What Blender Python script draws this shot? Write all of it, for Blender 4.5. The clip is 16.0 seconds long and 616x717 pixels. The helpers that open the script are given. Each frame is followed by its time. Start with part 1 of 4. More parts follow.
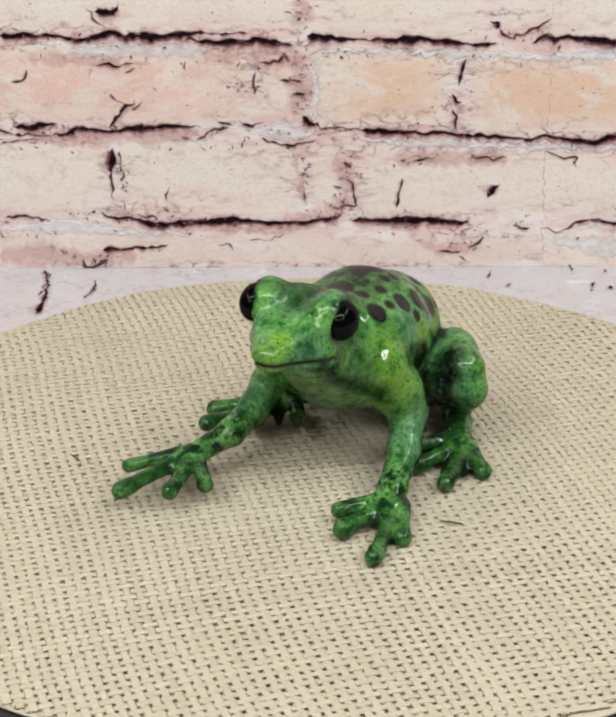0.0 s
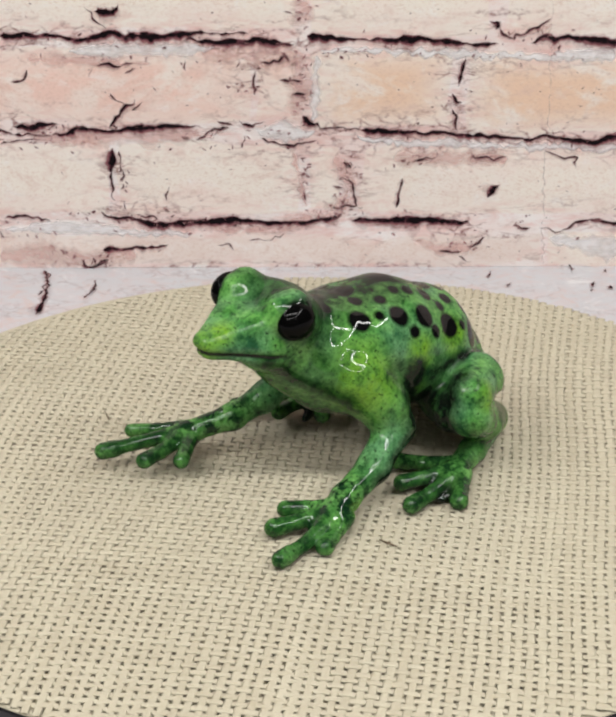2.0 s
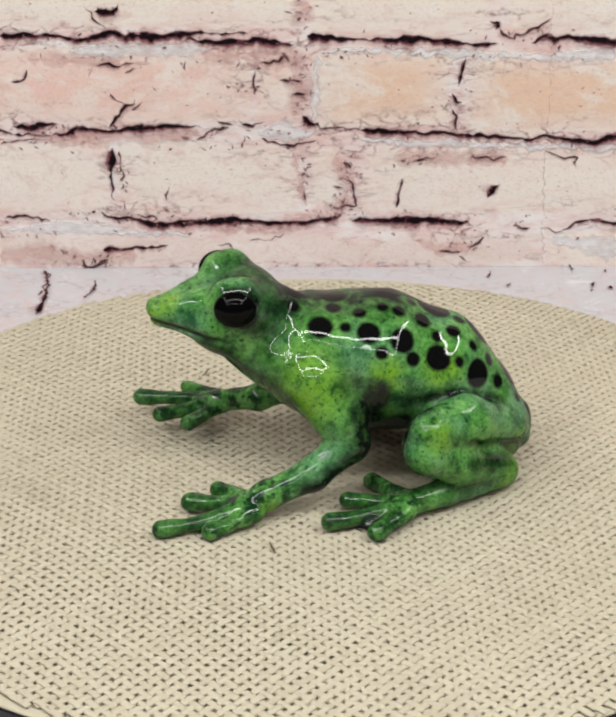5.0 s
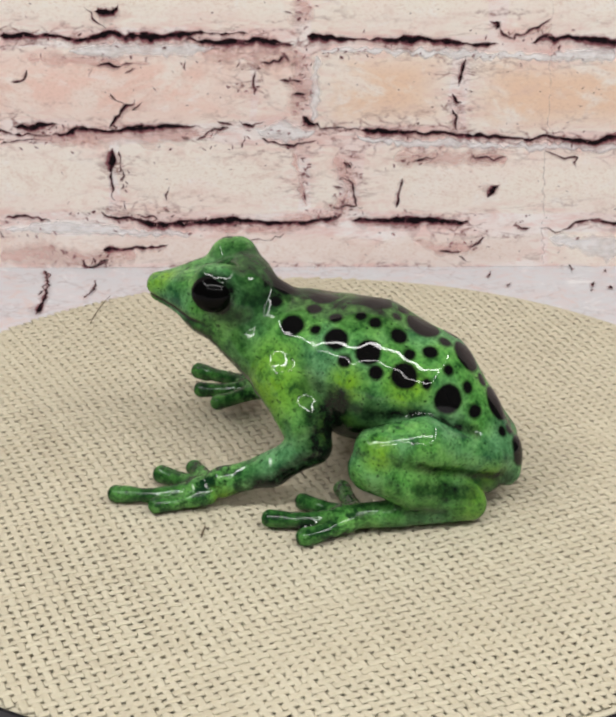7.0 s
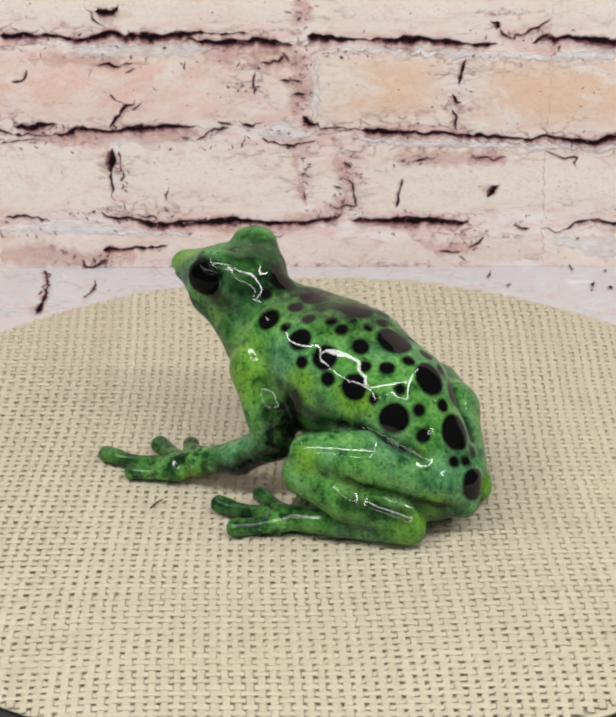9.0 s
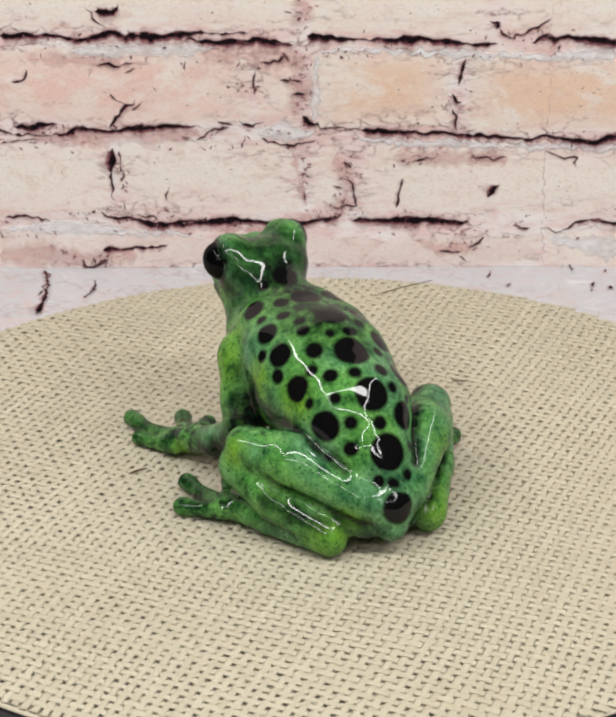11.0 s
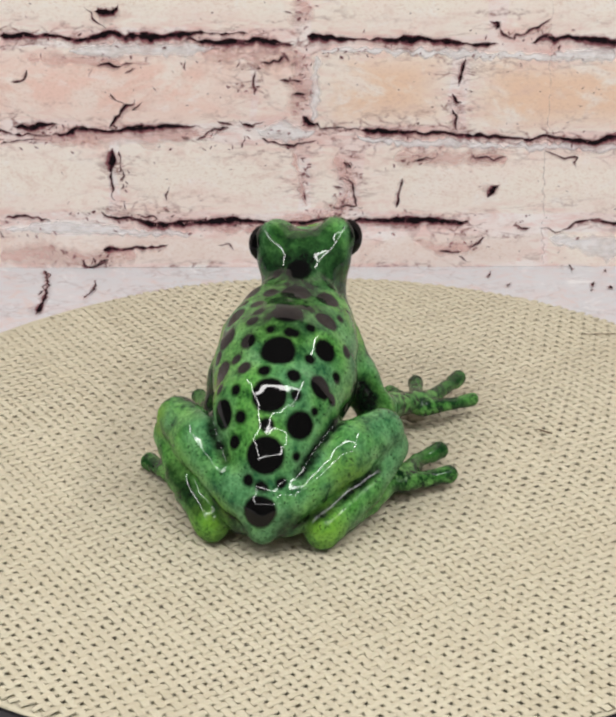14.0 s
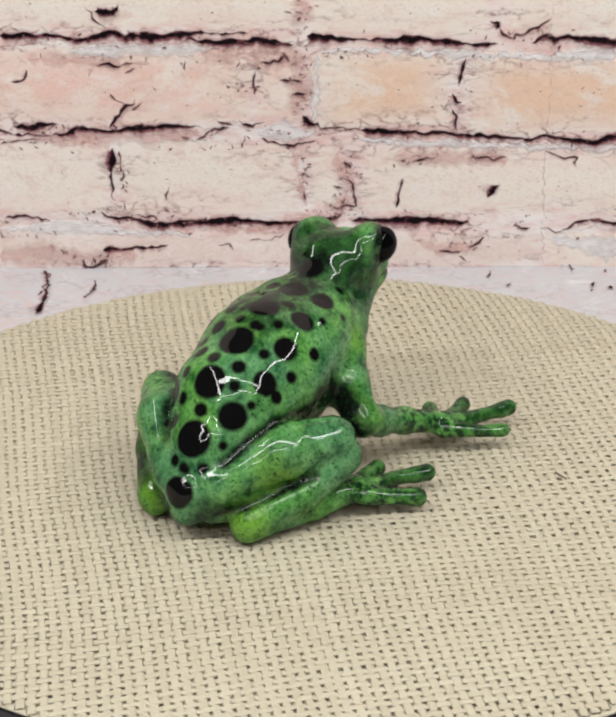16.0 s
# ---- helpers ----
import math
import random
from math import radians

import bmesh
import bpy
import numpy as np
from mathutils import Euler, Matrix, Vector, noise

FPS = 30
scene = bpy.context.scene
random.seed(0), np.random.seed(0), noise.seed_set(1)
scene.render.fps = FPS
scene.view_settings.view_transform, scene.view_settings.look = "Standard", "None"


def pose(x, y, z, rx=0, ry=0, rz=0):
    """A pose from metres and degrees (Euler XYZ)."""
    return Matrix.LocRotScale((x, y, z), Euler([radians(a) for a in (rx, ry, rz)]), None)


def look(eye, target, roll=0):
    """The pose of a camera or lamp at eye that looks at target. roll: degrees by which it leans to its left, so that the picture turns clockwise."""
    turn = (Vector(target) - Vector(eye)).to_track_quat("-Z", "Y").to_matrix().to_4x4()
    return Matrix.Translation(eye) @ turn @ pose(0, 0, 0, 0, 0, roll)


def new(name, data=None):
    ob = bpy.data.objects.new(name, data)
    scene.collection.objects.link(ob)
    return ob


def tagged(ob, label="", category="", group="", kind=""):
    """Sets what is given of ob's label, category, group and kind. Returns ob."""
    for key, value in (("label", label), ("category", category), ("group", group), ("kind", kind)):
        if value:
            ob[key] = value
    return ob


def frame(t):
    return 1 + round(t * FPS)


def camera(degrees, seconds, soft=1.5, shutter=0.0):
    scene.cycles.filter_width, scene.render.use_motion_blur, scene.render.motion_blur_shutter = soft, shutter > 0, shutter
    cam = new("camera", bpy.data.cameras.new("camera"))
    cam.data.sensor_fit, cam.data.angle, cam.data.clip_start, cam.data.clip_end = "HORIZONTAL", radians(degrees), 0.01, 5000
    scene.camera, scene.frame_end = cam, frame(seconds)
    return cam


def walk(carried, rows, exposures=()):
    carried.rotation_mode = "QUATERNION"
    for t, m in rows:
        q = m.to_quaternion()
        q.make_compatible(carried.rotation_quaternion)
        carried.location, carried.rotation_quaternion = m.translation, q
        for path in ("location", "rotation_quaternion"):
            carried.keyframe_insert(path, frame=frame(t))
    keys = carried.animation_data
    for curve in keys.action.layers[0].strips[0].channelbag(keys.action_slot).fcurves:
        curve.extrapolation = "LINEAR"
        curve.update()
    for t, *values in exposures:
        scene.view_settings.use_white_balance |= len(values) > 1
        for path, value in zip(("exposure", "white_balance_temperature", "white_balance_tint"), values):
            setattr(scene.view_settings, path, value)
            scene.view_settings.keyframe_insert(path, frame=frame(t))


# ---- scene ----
# ---------- camera: fixed before the turntable ----------
EYE = (0.0, -0.460, 0.2392)
PITCH, YAW = radians(24.594), radians(-0.27)
AIM = (EYE[0] + math.sin(YAW) * math.cos(PITCH), EYE[1] + math.cos(YAW) * math.cos(PITCH), EYE[2] - math.sin(PITCH))
cam = camera(17.126, 16.0, soft=3.0)
walk(cam, [(0.0, look(EYE, AIM, -0.27)), (16.0, look(EYE, AIM, -0.27))], exposures=[(0.0, 0.0), (16.0, 0.0)])

SPIN = -11.632          # degrees a second, seen from above clockwise
HEADING = -115.24       # the frog's heading on the turntable at the start
MM = 0.001
TABLE_Z = -0.032        # the table's top, under the turntable

# ---------- light: strip lamps over the set, in a closed dim room ----------
world = bpy.data.worlds.new("world")
scene.world = world
world.use_nodes = True
world.node_tree.nodes["Background"].inputs[0].default_value = (0.9, 0.95, 1.0, 1)
world.node_tree.nodes["Background"].inputs[1].default_value = 0.02


def strip_lamp(name, eye, target, length, width, watts, turn=0):
    data = bpy.data.lights.new(name, "AREA")
    data.shape, data.size, data.size_y, data.energy = "RECTANGLE", length, width, watts
    data.color = (1.0, 0.985, 0.965)
    ob = new(name, data)
    ob.matrix_world = look(eye, target, turn)
    return ob


# a broad strip over the set, and three thin ones that meet at the corners before it
FRAME_Z, FRAME_X, FRAME_FRONT, FRAME_BACK, BROAD_Y = 0.60, 0.50, -0.74, 0.16, -0.34
MIDDLE, DEPTH = (FRAME_FRONT + FRAME_BACK) / 2, FRAME_BACK - FRAME_FRONT
strip_lamp("strip_lamp", (0, BROAD_Y, FRAME_Z), (0, 0.04, 0.02), 2 * FRAME_X - 0.1, 0.050, 4.4)
strip_lamp("strip_lamp", (0, FRAME_FRONT, FRAME_Z - 0.06), (0, 0.08, 0.02), 2 * FRAME_X, 0.016, 1.7)
strip_lamp("strip_lamp", (-FRAME_X, MIDDLE, FRAME_Z), (0, MIDDLE, 0.10), DEPTH, 0.022, 2.3)
strip_lamp("strip_lamp", (FRAME_X, MIDDLE, FRAME_Z), (0, MIDDLE, 0.10), DEPTH, 0.022, 2.5)


# ---------- materials ----------
class Nodes:
    """Short hand for building a node material."""

    def __init__(self, name):
        self.mat = bpy.data.materials.new(name)
        self.mat.use_nodes = True
        self.tree = self.mat.node_tree
        self.bsdf = self.tree.nodes["Principled BSDF"]

    def add(self, kind, **sockets):
        node = self.tree.nodes.new(kind)
        for key, value in sockets.items():
            self.put(node, key, value)
        return node

    def put(self, node, key, value):
        socket = node.inputs[int(key[1:])] if key[0] == "i" and key[1:].isdigit() else node.inputs[key.replace("_", " ")]
        if isinstance(value, bpy.types.NodeSocket):
            self.tree.links.new(value, socket)
        else:
            socket.default_value = value

    def coords(self, which="Object"):
        return self.add("ShaderNodeTexCoord").outputs[which]

    def noise(self, scale, detail=4.0, rough=0.55, where=None, warp=0.0):
        n = self.add("ShaderNodeTexNoise", Scale=scale, Detail=detail, Roughness=rough, Distortion=warp)
        self.put(n, "Vector", where or self.coords())
        return n.outputs["Fac"]

    def ramp(self, fac, *stops):
        n = self.add("ShaderNodeValToRGB")
        n.inputs[0].default_value = 0
        self.tree.links.new(fac, n.inputs[0])
        cr = n.color_ramp
        while len(cr.elements) < len(stops):
            cr.elements.new(0.5)
        for el, (pos, col) in zip(cr.elements, stops):
            el.position = pos
            el.color = (*col, 1) if isinstance(col, tuple) else (col, col, col, 1)
        return n.outputs["Color"]

    def mix(self, fac, a, b, mode="MIX"):
        n = self.tree.nodes.new("ShaderNodeMix")
        n.data_type, n.blend_type = "RGBA", mode
        for sock, v in ((n.inputs[0], fac), (n.inputs[6], a), (n.inputs[7], b)):
            if isinstance(v, bpy.types.NodeSocket):
                self.tree.links.new(v, sock)
            else:
                sock.default_value = (*v, 1) if isinstance(v, tuple) else v
        return n.outputs[2]

    def math(self, op, a, b=0.0):
        n = self.tree.nodes.new("ShaderNodeMath")
        n.operation = op
        for sock, v in ((n.inputs[0], a), (n.inputs[1], b)):
            if isinstance(v, bpy.types.NodeSocket):
                self.tree.links.new(v, sock)
            else:
                sock.default_value = v
        return n.outputs[0]

    def attr(self, name):
        n = self.tree.nodes.new("ShaderNodeAttribute")
        n.attribute_name = name
        return n.outputs["Fac"]

    def bump(self, height, strength, distance):
        n = self.add("ShaderNodeBump", Strength=strength, Distance=distance, Height=height)
        return n.outputs["Normal"]

    def done(self, color, rough, **more):
        self.put(self.bsdf, "Base Color", (*color, 1) if isinstance(color, tuple) else color)
        self.put(self.bsdf, "Roughness", rough)
        for key, value in more.items():
            self.put(self.bsdf, key, value)
        return self.mat


def glaze_material():
    n = Nodes("green_glaze")
    big = n.noise(55, 3, 0.5)
    mid = n.noise(240, 6, 0.68)
    fine = n.noise(1100, 4, 0.6)
    speck = n.noise(1250, 2, 0.5)
    green = n.ramp(mid, (0.34, (0.010, 0.048, 0.011)), (0.455, (0.068, 0.225, 0.044)), (0.64, (0.155, 0.375, 0.088)))
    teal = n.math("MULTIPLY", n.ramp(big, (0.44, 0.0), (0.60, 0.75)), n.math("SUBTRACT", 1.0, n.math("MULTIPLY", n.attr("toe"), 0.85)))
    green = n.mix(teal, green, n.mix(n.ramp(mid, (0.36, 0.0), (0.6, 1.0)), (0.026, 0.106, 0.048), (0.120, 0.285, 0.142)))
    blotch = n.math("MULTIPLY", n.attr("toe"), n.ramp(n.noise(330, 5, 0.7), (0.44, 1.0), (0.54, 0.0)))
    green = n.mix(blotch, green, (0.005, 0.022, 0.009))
    gold = n.math("MULTIPLY", n.attr("yellow"), n.ramp(mid, (0.34, 0.15), (0.55, 1.0)))
    green = n.mix(gold, green, (0.150, 0.325, 0.026))
    # deep: dark green paint, and underbody shade put into the colour
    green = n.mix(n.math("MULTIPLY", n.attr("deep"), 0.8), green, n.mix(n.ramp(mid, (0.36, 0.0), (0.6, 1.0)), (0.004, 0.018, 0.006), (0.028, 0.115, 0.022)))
    # dark wash, with the shade between body and legs painted in
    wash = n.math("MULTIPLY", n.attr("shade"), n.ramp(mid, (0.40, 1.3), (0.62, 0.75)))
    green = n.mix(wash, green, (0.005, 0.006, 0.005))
    green = n.mix(n.ramp(speck, (0.31, 0.85), (0.38, 0.0)), green, (0.006, 0.016, 0.008))
    green = n.mix(n.ramp(fine, (0.36, 0.45), (0.54, 0.0)), green, (0.009, 0.040, 0.012))
    edge = n.math("ADD", n.attr("spot"), n.math("MULTIPLY", n.math("SUBTRACT", mid, 0.5), 0.7))
    paint = n.mix(n.ramp(edge, (0.24, 0.0), (0.40, 0.55), (0.60, 1.0)), green, (0.004, 0.004, 0.004))
    ripple = n.math("ADD", n.noise(50, 2, 0.4), n.math("MULTIPLY", n.noise(260, 3, 0.5), 0.10))
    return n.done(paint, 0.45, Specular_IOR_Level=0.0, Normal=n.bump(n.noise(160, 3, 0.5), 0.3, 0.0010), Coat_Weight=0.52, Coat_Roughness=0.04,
                  Coat_IOR=1.55, Coat_Normal=n.bump(ripple, 0.17, 0.0016))


def eye_material():
    n = Nodes("black_glass")
    return n.done((0.002, 0.002, 0.002), 0.3, Specular_IOR_Level=0.0, Coat_Weight=0.22, Coat_Roughness=0.03, Coat_IOR=1.45)


def jute_material():
    n = Nodes("jute")
    isl = n.add("ShaderNodeNewGeometry").outputs["Random Per Island"]
    tone = n.ramp(isl, (0.0, (0.463, 0.415, 0.308)), (0.5, (0.490, 0.445, 0.334)), (1.0, (0.520, 0.478, 0.362)))
    tone = n.mix(n.ramp(n.noise(28, 3), (0.35, 0.0), (0.7, 0.35)), tone, (0.545, 0.503, 0.388))
    tone = n.mix(n.ramp(n.noise(900, 4, 0.7), (0.3, 0.4), (0.5, 0.0)), tone, (0.42, 0.36, 0.24))
    return n.done(tone, 0.92, Specular_IOR_Level=0.15, Normal=n.bump(n.noise(1500, 3, 0.7), 0.5, 0.0004))


def plain_material(name, color, rough, scale=40, spread=0.25, bump=0.1):
    n = Nodes(name)
    lo = tuple(c * (1 - spread) for c in color)
    hi = tuple(min(1, c * (1 + spread)) for c in color)
    tone = n.ramp(n.noise(scale, 5, 0.6), (0.3, lo), (0.7, hi))
    return n.done(tone, rough, Normal=n.bump(n.noise(scale * 8, 4), bump, 0.001))



def print_material(name, ground, patch, far, worn=1.0):
    """Ink on a matt vinyl sheet: a cream ground with soft patches that fade towards a brick's edge, and veins in the joints."""
    n = Nodes(name)
    where = n.add("ShaderNodeMapping", Vector=n.coords(), Scale=(1.0, 1.0, 1.8)).outputs[0]
    flow = n.add("ShaderNodeMapping", Vector=n.coords(), Scale=(0.55, 1.0, 1.9)).outputs[0]
    soft, mid, fine = n.noise(24, 4, 0.6, where, 0.6), n.noise(95, 6, 0.7, where, 0.8), n.noise(480, 5, 0.7, where)
    tone = n.mix(n.ramp(soft, (0.38, 0.0), (0.60, 1.0)), ground, far)
    heart = n.attr("heart")
    body = n.math("MULTIPLY", heart, n.ramp(n.noise(30, 6, 0.65, where, 0.4), (0.43, 0.1), (0.52, 1.0)))
    tone = n.mix(body, tone, patch)
    tone = n.mix(n.ramp(mid, (0.32, 0.5), (0.46, 0.0)), tone, (0.62, 0.45, 0.40))
    tone = n.mix(n.ramp(mid, (0.56, 0.0), (0.72, 0.6)), tone, (0.79, 0.775, 0.765))
    tone = n.mix(n.ramp(fine, (0.28, 0.5), (0.40, 0.0)), tone, (0.50, 0.33, 0.28))
    blush = n.math("MULTIPLY", n.math("SUBTRACT", 1.0, heart), n.ramp(n.noise(150, 6, 0.75, flow, 0.5), (0.47, 0.0), (0.64, 0.62 * worn)))
    tone = n.mix(blush, tone, (0.66, 0.41, 0.375))
    grain = n.math("MULTIPLY", heart, n.ramp(n.noise(800, 3, 0.7, where), (0.53, 0.0), (0.64, 0.4)))
    tone = n.mix(grain, tone, (0.56, 0.38, 0.29))
    ridge = n.math("ABSOLUTE", n.math("SUBTRACT", n.noise(75, 5, 0.6, flow, 0.4), 0.5))
    vein = n.math("MULTIPLY", n.ramp(ridge, (0.0, 1.0), (0.03, 0.0)), n.ramp(n.noise(90, 3, 0.6, flow), (0.50, 0.0), (0.60, 0.5 * worn)))
    vein = n.math("MULTIPLY", vein, n.math("SUBTRACT", 1.0, n.math("MULTIPLY", heart, 0.9)))
    tone = n.mix(vein, tone, (0.22, 0.10, 0.09))
    warped = n.mix(0.012, where, n.add("ShaderNodeTexNoise", Vector=where, Scale=110.0, Detail=4.0).outputs["Color"])
    flake = n.add("ShaderNodeTexVoronoi", Vector=warped, Scale=150.0)
    flake.feature = "DISTANCE_TO_EDGE"
    crumb = n.math("MULTIPLY", n.ramp(flake.outputs["Distance"], (0.0, 1.0), (0.07, 0.6), (0.13, 0.0)), n.ramp(n.noise(60, 4, 0.65, flow), (0.50, 0.0), (0.58, 0.9 * worn)))
    crumb = n.math("MULTIPLY", crumb, n.math("SUBTRACT", 1.0, n.math("MULTIPLY", heart, 1.0)))
    tone = n.mix(n.math("MULTIPLY", crumb, n.ramp(fine, (0.42, 1.0), (0.58, 0.2))), tone, (0.20, 0.075, 0.07))
    return n.done(tone, 0.8, Specular_IOR_Level=0.15, Normal=n.bump(mid, 0.12, 0.0006))


def wash_material(name, tone, deep, most):
    """A soft, broken wash of one printed colour."""
    n = Nodes(name)
    where = n.add("ShaderNodeMapping", Vector=n.coords(), Scale=(0.6, 1.0, 1.5)).outputs[0]
    v = n.math("MULTIPLY", n.attr("ink"), n.math("ADD", 0.1, n.math("MULTIPLY", n.noise(170, 6, 0.75, where, 0.4), 1.6)))
    return n.done(n.mix(n.ramp(n.noise(420, 4, 0.7, where), (0.38, 1.0), (0.52, 0.0)), tone, deep), 0.85, Specular_IOR_Level=0.0, Alpha=n.ramp(v, (0.30, 0.0), (0.95, most)))


def ink_material():
    n = Nodes("crack_ink")
    rough = n.math("ADD", n.noise(330, 6, 0.75), n.math("MULTIPLY", n.math("SUBTRACT", n.noise(110, 3, 0.6), 0.5), 0.6))
    rough = n.math("ADD", rough, n.math("MULTIPLY", n.math("SUBTRACT", n.noise(900, 4, 0.7), 0.5), 0.4))
    v = n.math("MULTIPLY", n.attr("ink"), n.math("ADD", 0.05, n.math("MULTIPLY", rough, 1.85)))
    tone = n.ramp(v, (0.22, (0.62, 0.42, 0.40)), (0.45, (0.36, 0.16, 0.17)), (0.66, (0.11, 0.04, 0.05)), (0.86, (0.008, 0.006, 0.007)))
    alpha = n.ramp(v, (0.14, 0.0), (0.42, 0.55), (0.58, 1.0))
    return n.done(tone, 0.9, Specular_IOR_Level=0.0, Alpha=alpha)


GLAZE, EYE_GLASS, JUTE = glaze_material(), eye_material(), jute_material()
DARK_PLASTIC = plain_material("dark_plastic", (0.022, 0.020, 0.024), 0.5, 60)
DARK_CLOTH = plain_material("dark_cloth", (0.020, 0.018, 0.022), 0.85, 50)
UNDERLAY = plain_material("underlay", (0.150, 0.102, 0.068), 0.95, 200)
CREAM = (0.77, 0.72, 0.66)
BRICK_INK = {
    "cream": print_material("cream_brick_print", CREAM, (0.77, 0.712, 0.64), (0.765, 0.665, 0.605)),
    "pink": print_material("pink_brick_print", CREAM, (0.745, 0.535, 0.465), (0.755, 0.625, 0.565)),
    "dun": print_material("dun_brick_print", (0.745, 0.68, 0.63), (0.70, 0.605, 0.555), (0.715, 0.63, 0.59)),
    "orange": print_material("orange_brick_print", CREAM, (0.735, 0.535, 0.40), (0.765, 0.685, 0.62)),
}
MORTAR_PRINT = print_material("mortar_print", (0.79, 0.755, 0.735), (0.72, 0.54, 0.49), (0.735, 0.60, 0.565))
PALE_PRINT = print_material("pale_print", (0.56, 0.565, 0.585), (0.57, 0.545, 0.545), (0.575, 0.57, 0.59), 0.35)
CRACK_INK = ink_material()
PALE_WASH = wash_material("pale_wash", (0.77, 0.76, 0.765), (0.74, 0.70, 0.69), 0.9)
BLUSH_WASH = wash_material("blush_wash", (0.76, 0.53, 0.49), (0.60, 0.36, 0.33), 0.48)
FIBRE = plain_material("fibre", (0.10, 0.065, 0.035), 0.8, 300)
ROOM_PAINT = plain_material("room_paint", (0.09, 0.089, 0.087), 0.9, 3, 0.06)


# ---------- mesh helpers ----------
def link_mesh(name, verts, faces, material, parent=None, label="", smooth=True):
    me = bpy.data.meshes.new(name)
    me.from_pydata([tuple(v) for v in verts], [], [tuple(f) for f in faces])
    me.materials.append(material)
    me.polygons.foreach_set("use_smooth", [smooth] * len(me.polygons))
    me.update()
    ob = new(name, me)
    if parent:
        ob.parent = parent
    if label:
        ob["label"] = label
    return ob


def part(name, bm, material, parent, label="", smooth=True):
    me = bpy.data.meshes.new(name)
    bm.to_mesh(me)
    bm.free()
    me.materials.append(material)
    me.polygons.foreach_set("use_smooth", [smooth] * len(me.polygons))
    ob = new(name, me)
    ob.parent = parent
    if label:
        ob["label"] = label
    return ob


def box_mesh(name, x0, x1, y0, y1, z0, z1, material):
    bm = bmesh.new()
    bmesh.ops.create_cube(bm, size=1)
    for v in bm.verts:
        v.co = ((x0 + x1) / 2 + v.co.x * (x1 - x0), (y0 + y1) / 2 + v.co.y * (y1 - y0), (z0 + z1) / 2 + v.co.z * (z1 - z0))
    return part(name, bm, material, None, smooth=False)


# ---------- the room that closes the place ----------
def build_room():
    h, t = 1.5, 0.1
    tagged(box_mesh("floor", -h, h, -h, h, -0.85, -0.75, ROOM_PAINT), "plain dark grey floor under the table", "floor", kind="structure")
    tagged(box_mesh("ceiling", -h, h, -h, h, 1.5, 1.6, ROOM_PAINT), "plain dark grey painted ceiling", "ceiling", kind="structure")
    for name, b in (("wall_north", (-h, h, h, h + t)), ("wall_south", (-h, h, -h - t, -h)), ("wall_east", (h, h + t, -h, h)), ("wall_west", (-h - t, -h, -h, h))):
        tagged(box_mesh(name, *b, -0.85, 1.6, ROOM_PAINT), "plain dark grey painted wall", "wall", kind="structure")


def build_table():
    table = new("table")
    tagged(table, "dark cloth-covered table under the turntable", "table")
    bm = bmesh.new()
    bmesh.ops.create_cube(bm, size=1)
    for v in bm.verts:
        v.co = (v.co.x * 1.1, v.co.y * 0.9, TABLE_Z - 0.0185 + v.co.z * 0.03)
    bmesh.ops.bevel(bm, geom=bm.edges[:], offset=0.004, segments=2, affect="EDGES")
    part("tabletop", bm, DARK_CLOTH, table)
    for sx in (-1, 1):
        for sy in (-1, 1):
            bm = bmesh.new()
            bmesh.ops.create_cube(bm, size=1)
            for v in bm.verts:
                v.co = (sx * 0.5 + v.co.x * 0.05, sy * 0.4 + v.co.y * 0.05, (TABLE_Z - 0.03 - 0.75) / 2 + v.co.z * (0.75 + TABLE_Z - 0.03))
            part("leg", bm, DARK_CLOTH, table, smooth=False)


# ---------- turntable and its burlap cover ----------
R_DISC = 0.125
PITCH_WEAVE = 0.00254
WEAVE_TURN = 15.1


def ring(bm, radius, z, n=160):
    return [bm.verts.new((radius * math.cos(2 * math.pi * i / n), radius * math.sin(2 * math.pi * i / n), z)) for i in range(n)]


def lathe(profile, n=160):
    bm = bmesh.new()
    rings = [ring(bm, r, z, n) for r, z in profile]
    for a, b in zip(rings, rings[1:]):
        for i in range(n):
            bm.faces.new((a[i], a[(i + 1) % n], b[(i + 1) % n], b[i]))
    bm.faces.new(rings[0][::-1])
    bm.faces.new(rings[-1])
    return bm


def smooth_noise(rng, n, step):
    """A smooth random line of n values, with a knot every step values."""
    knots = rng.standard_normal(n // step + 3)
    x = np.arange(n) / step
    i = x.astype(int)
    f = x - i
    f = f * f * (3 - 2 * f)
    return knots[i] * (1 - f) + knots[i + 1] * f


def weave_shift(u, v):
    """How the cloth has crept on the disc, in metres."""
    return 0.0016 * np.sin(u * 30 + 1.0 + v * 17) + 0.0006 * np.sin(v * 58 + 2.0 - u * 11)


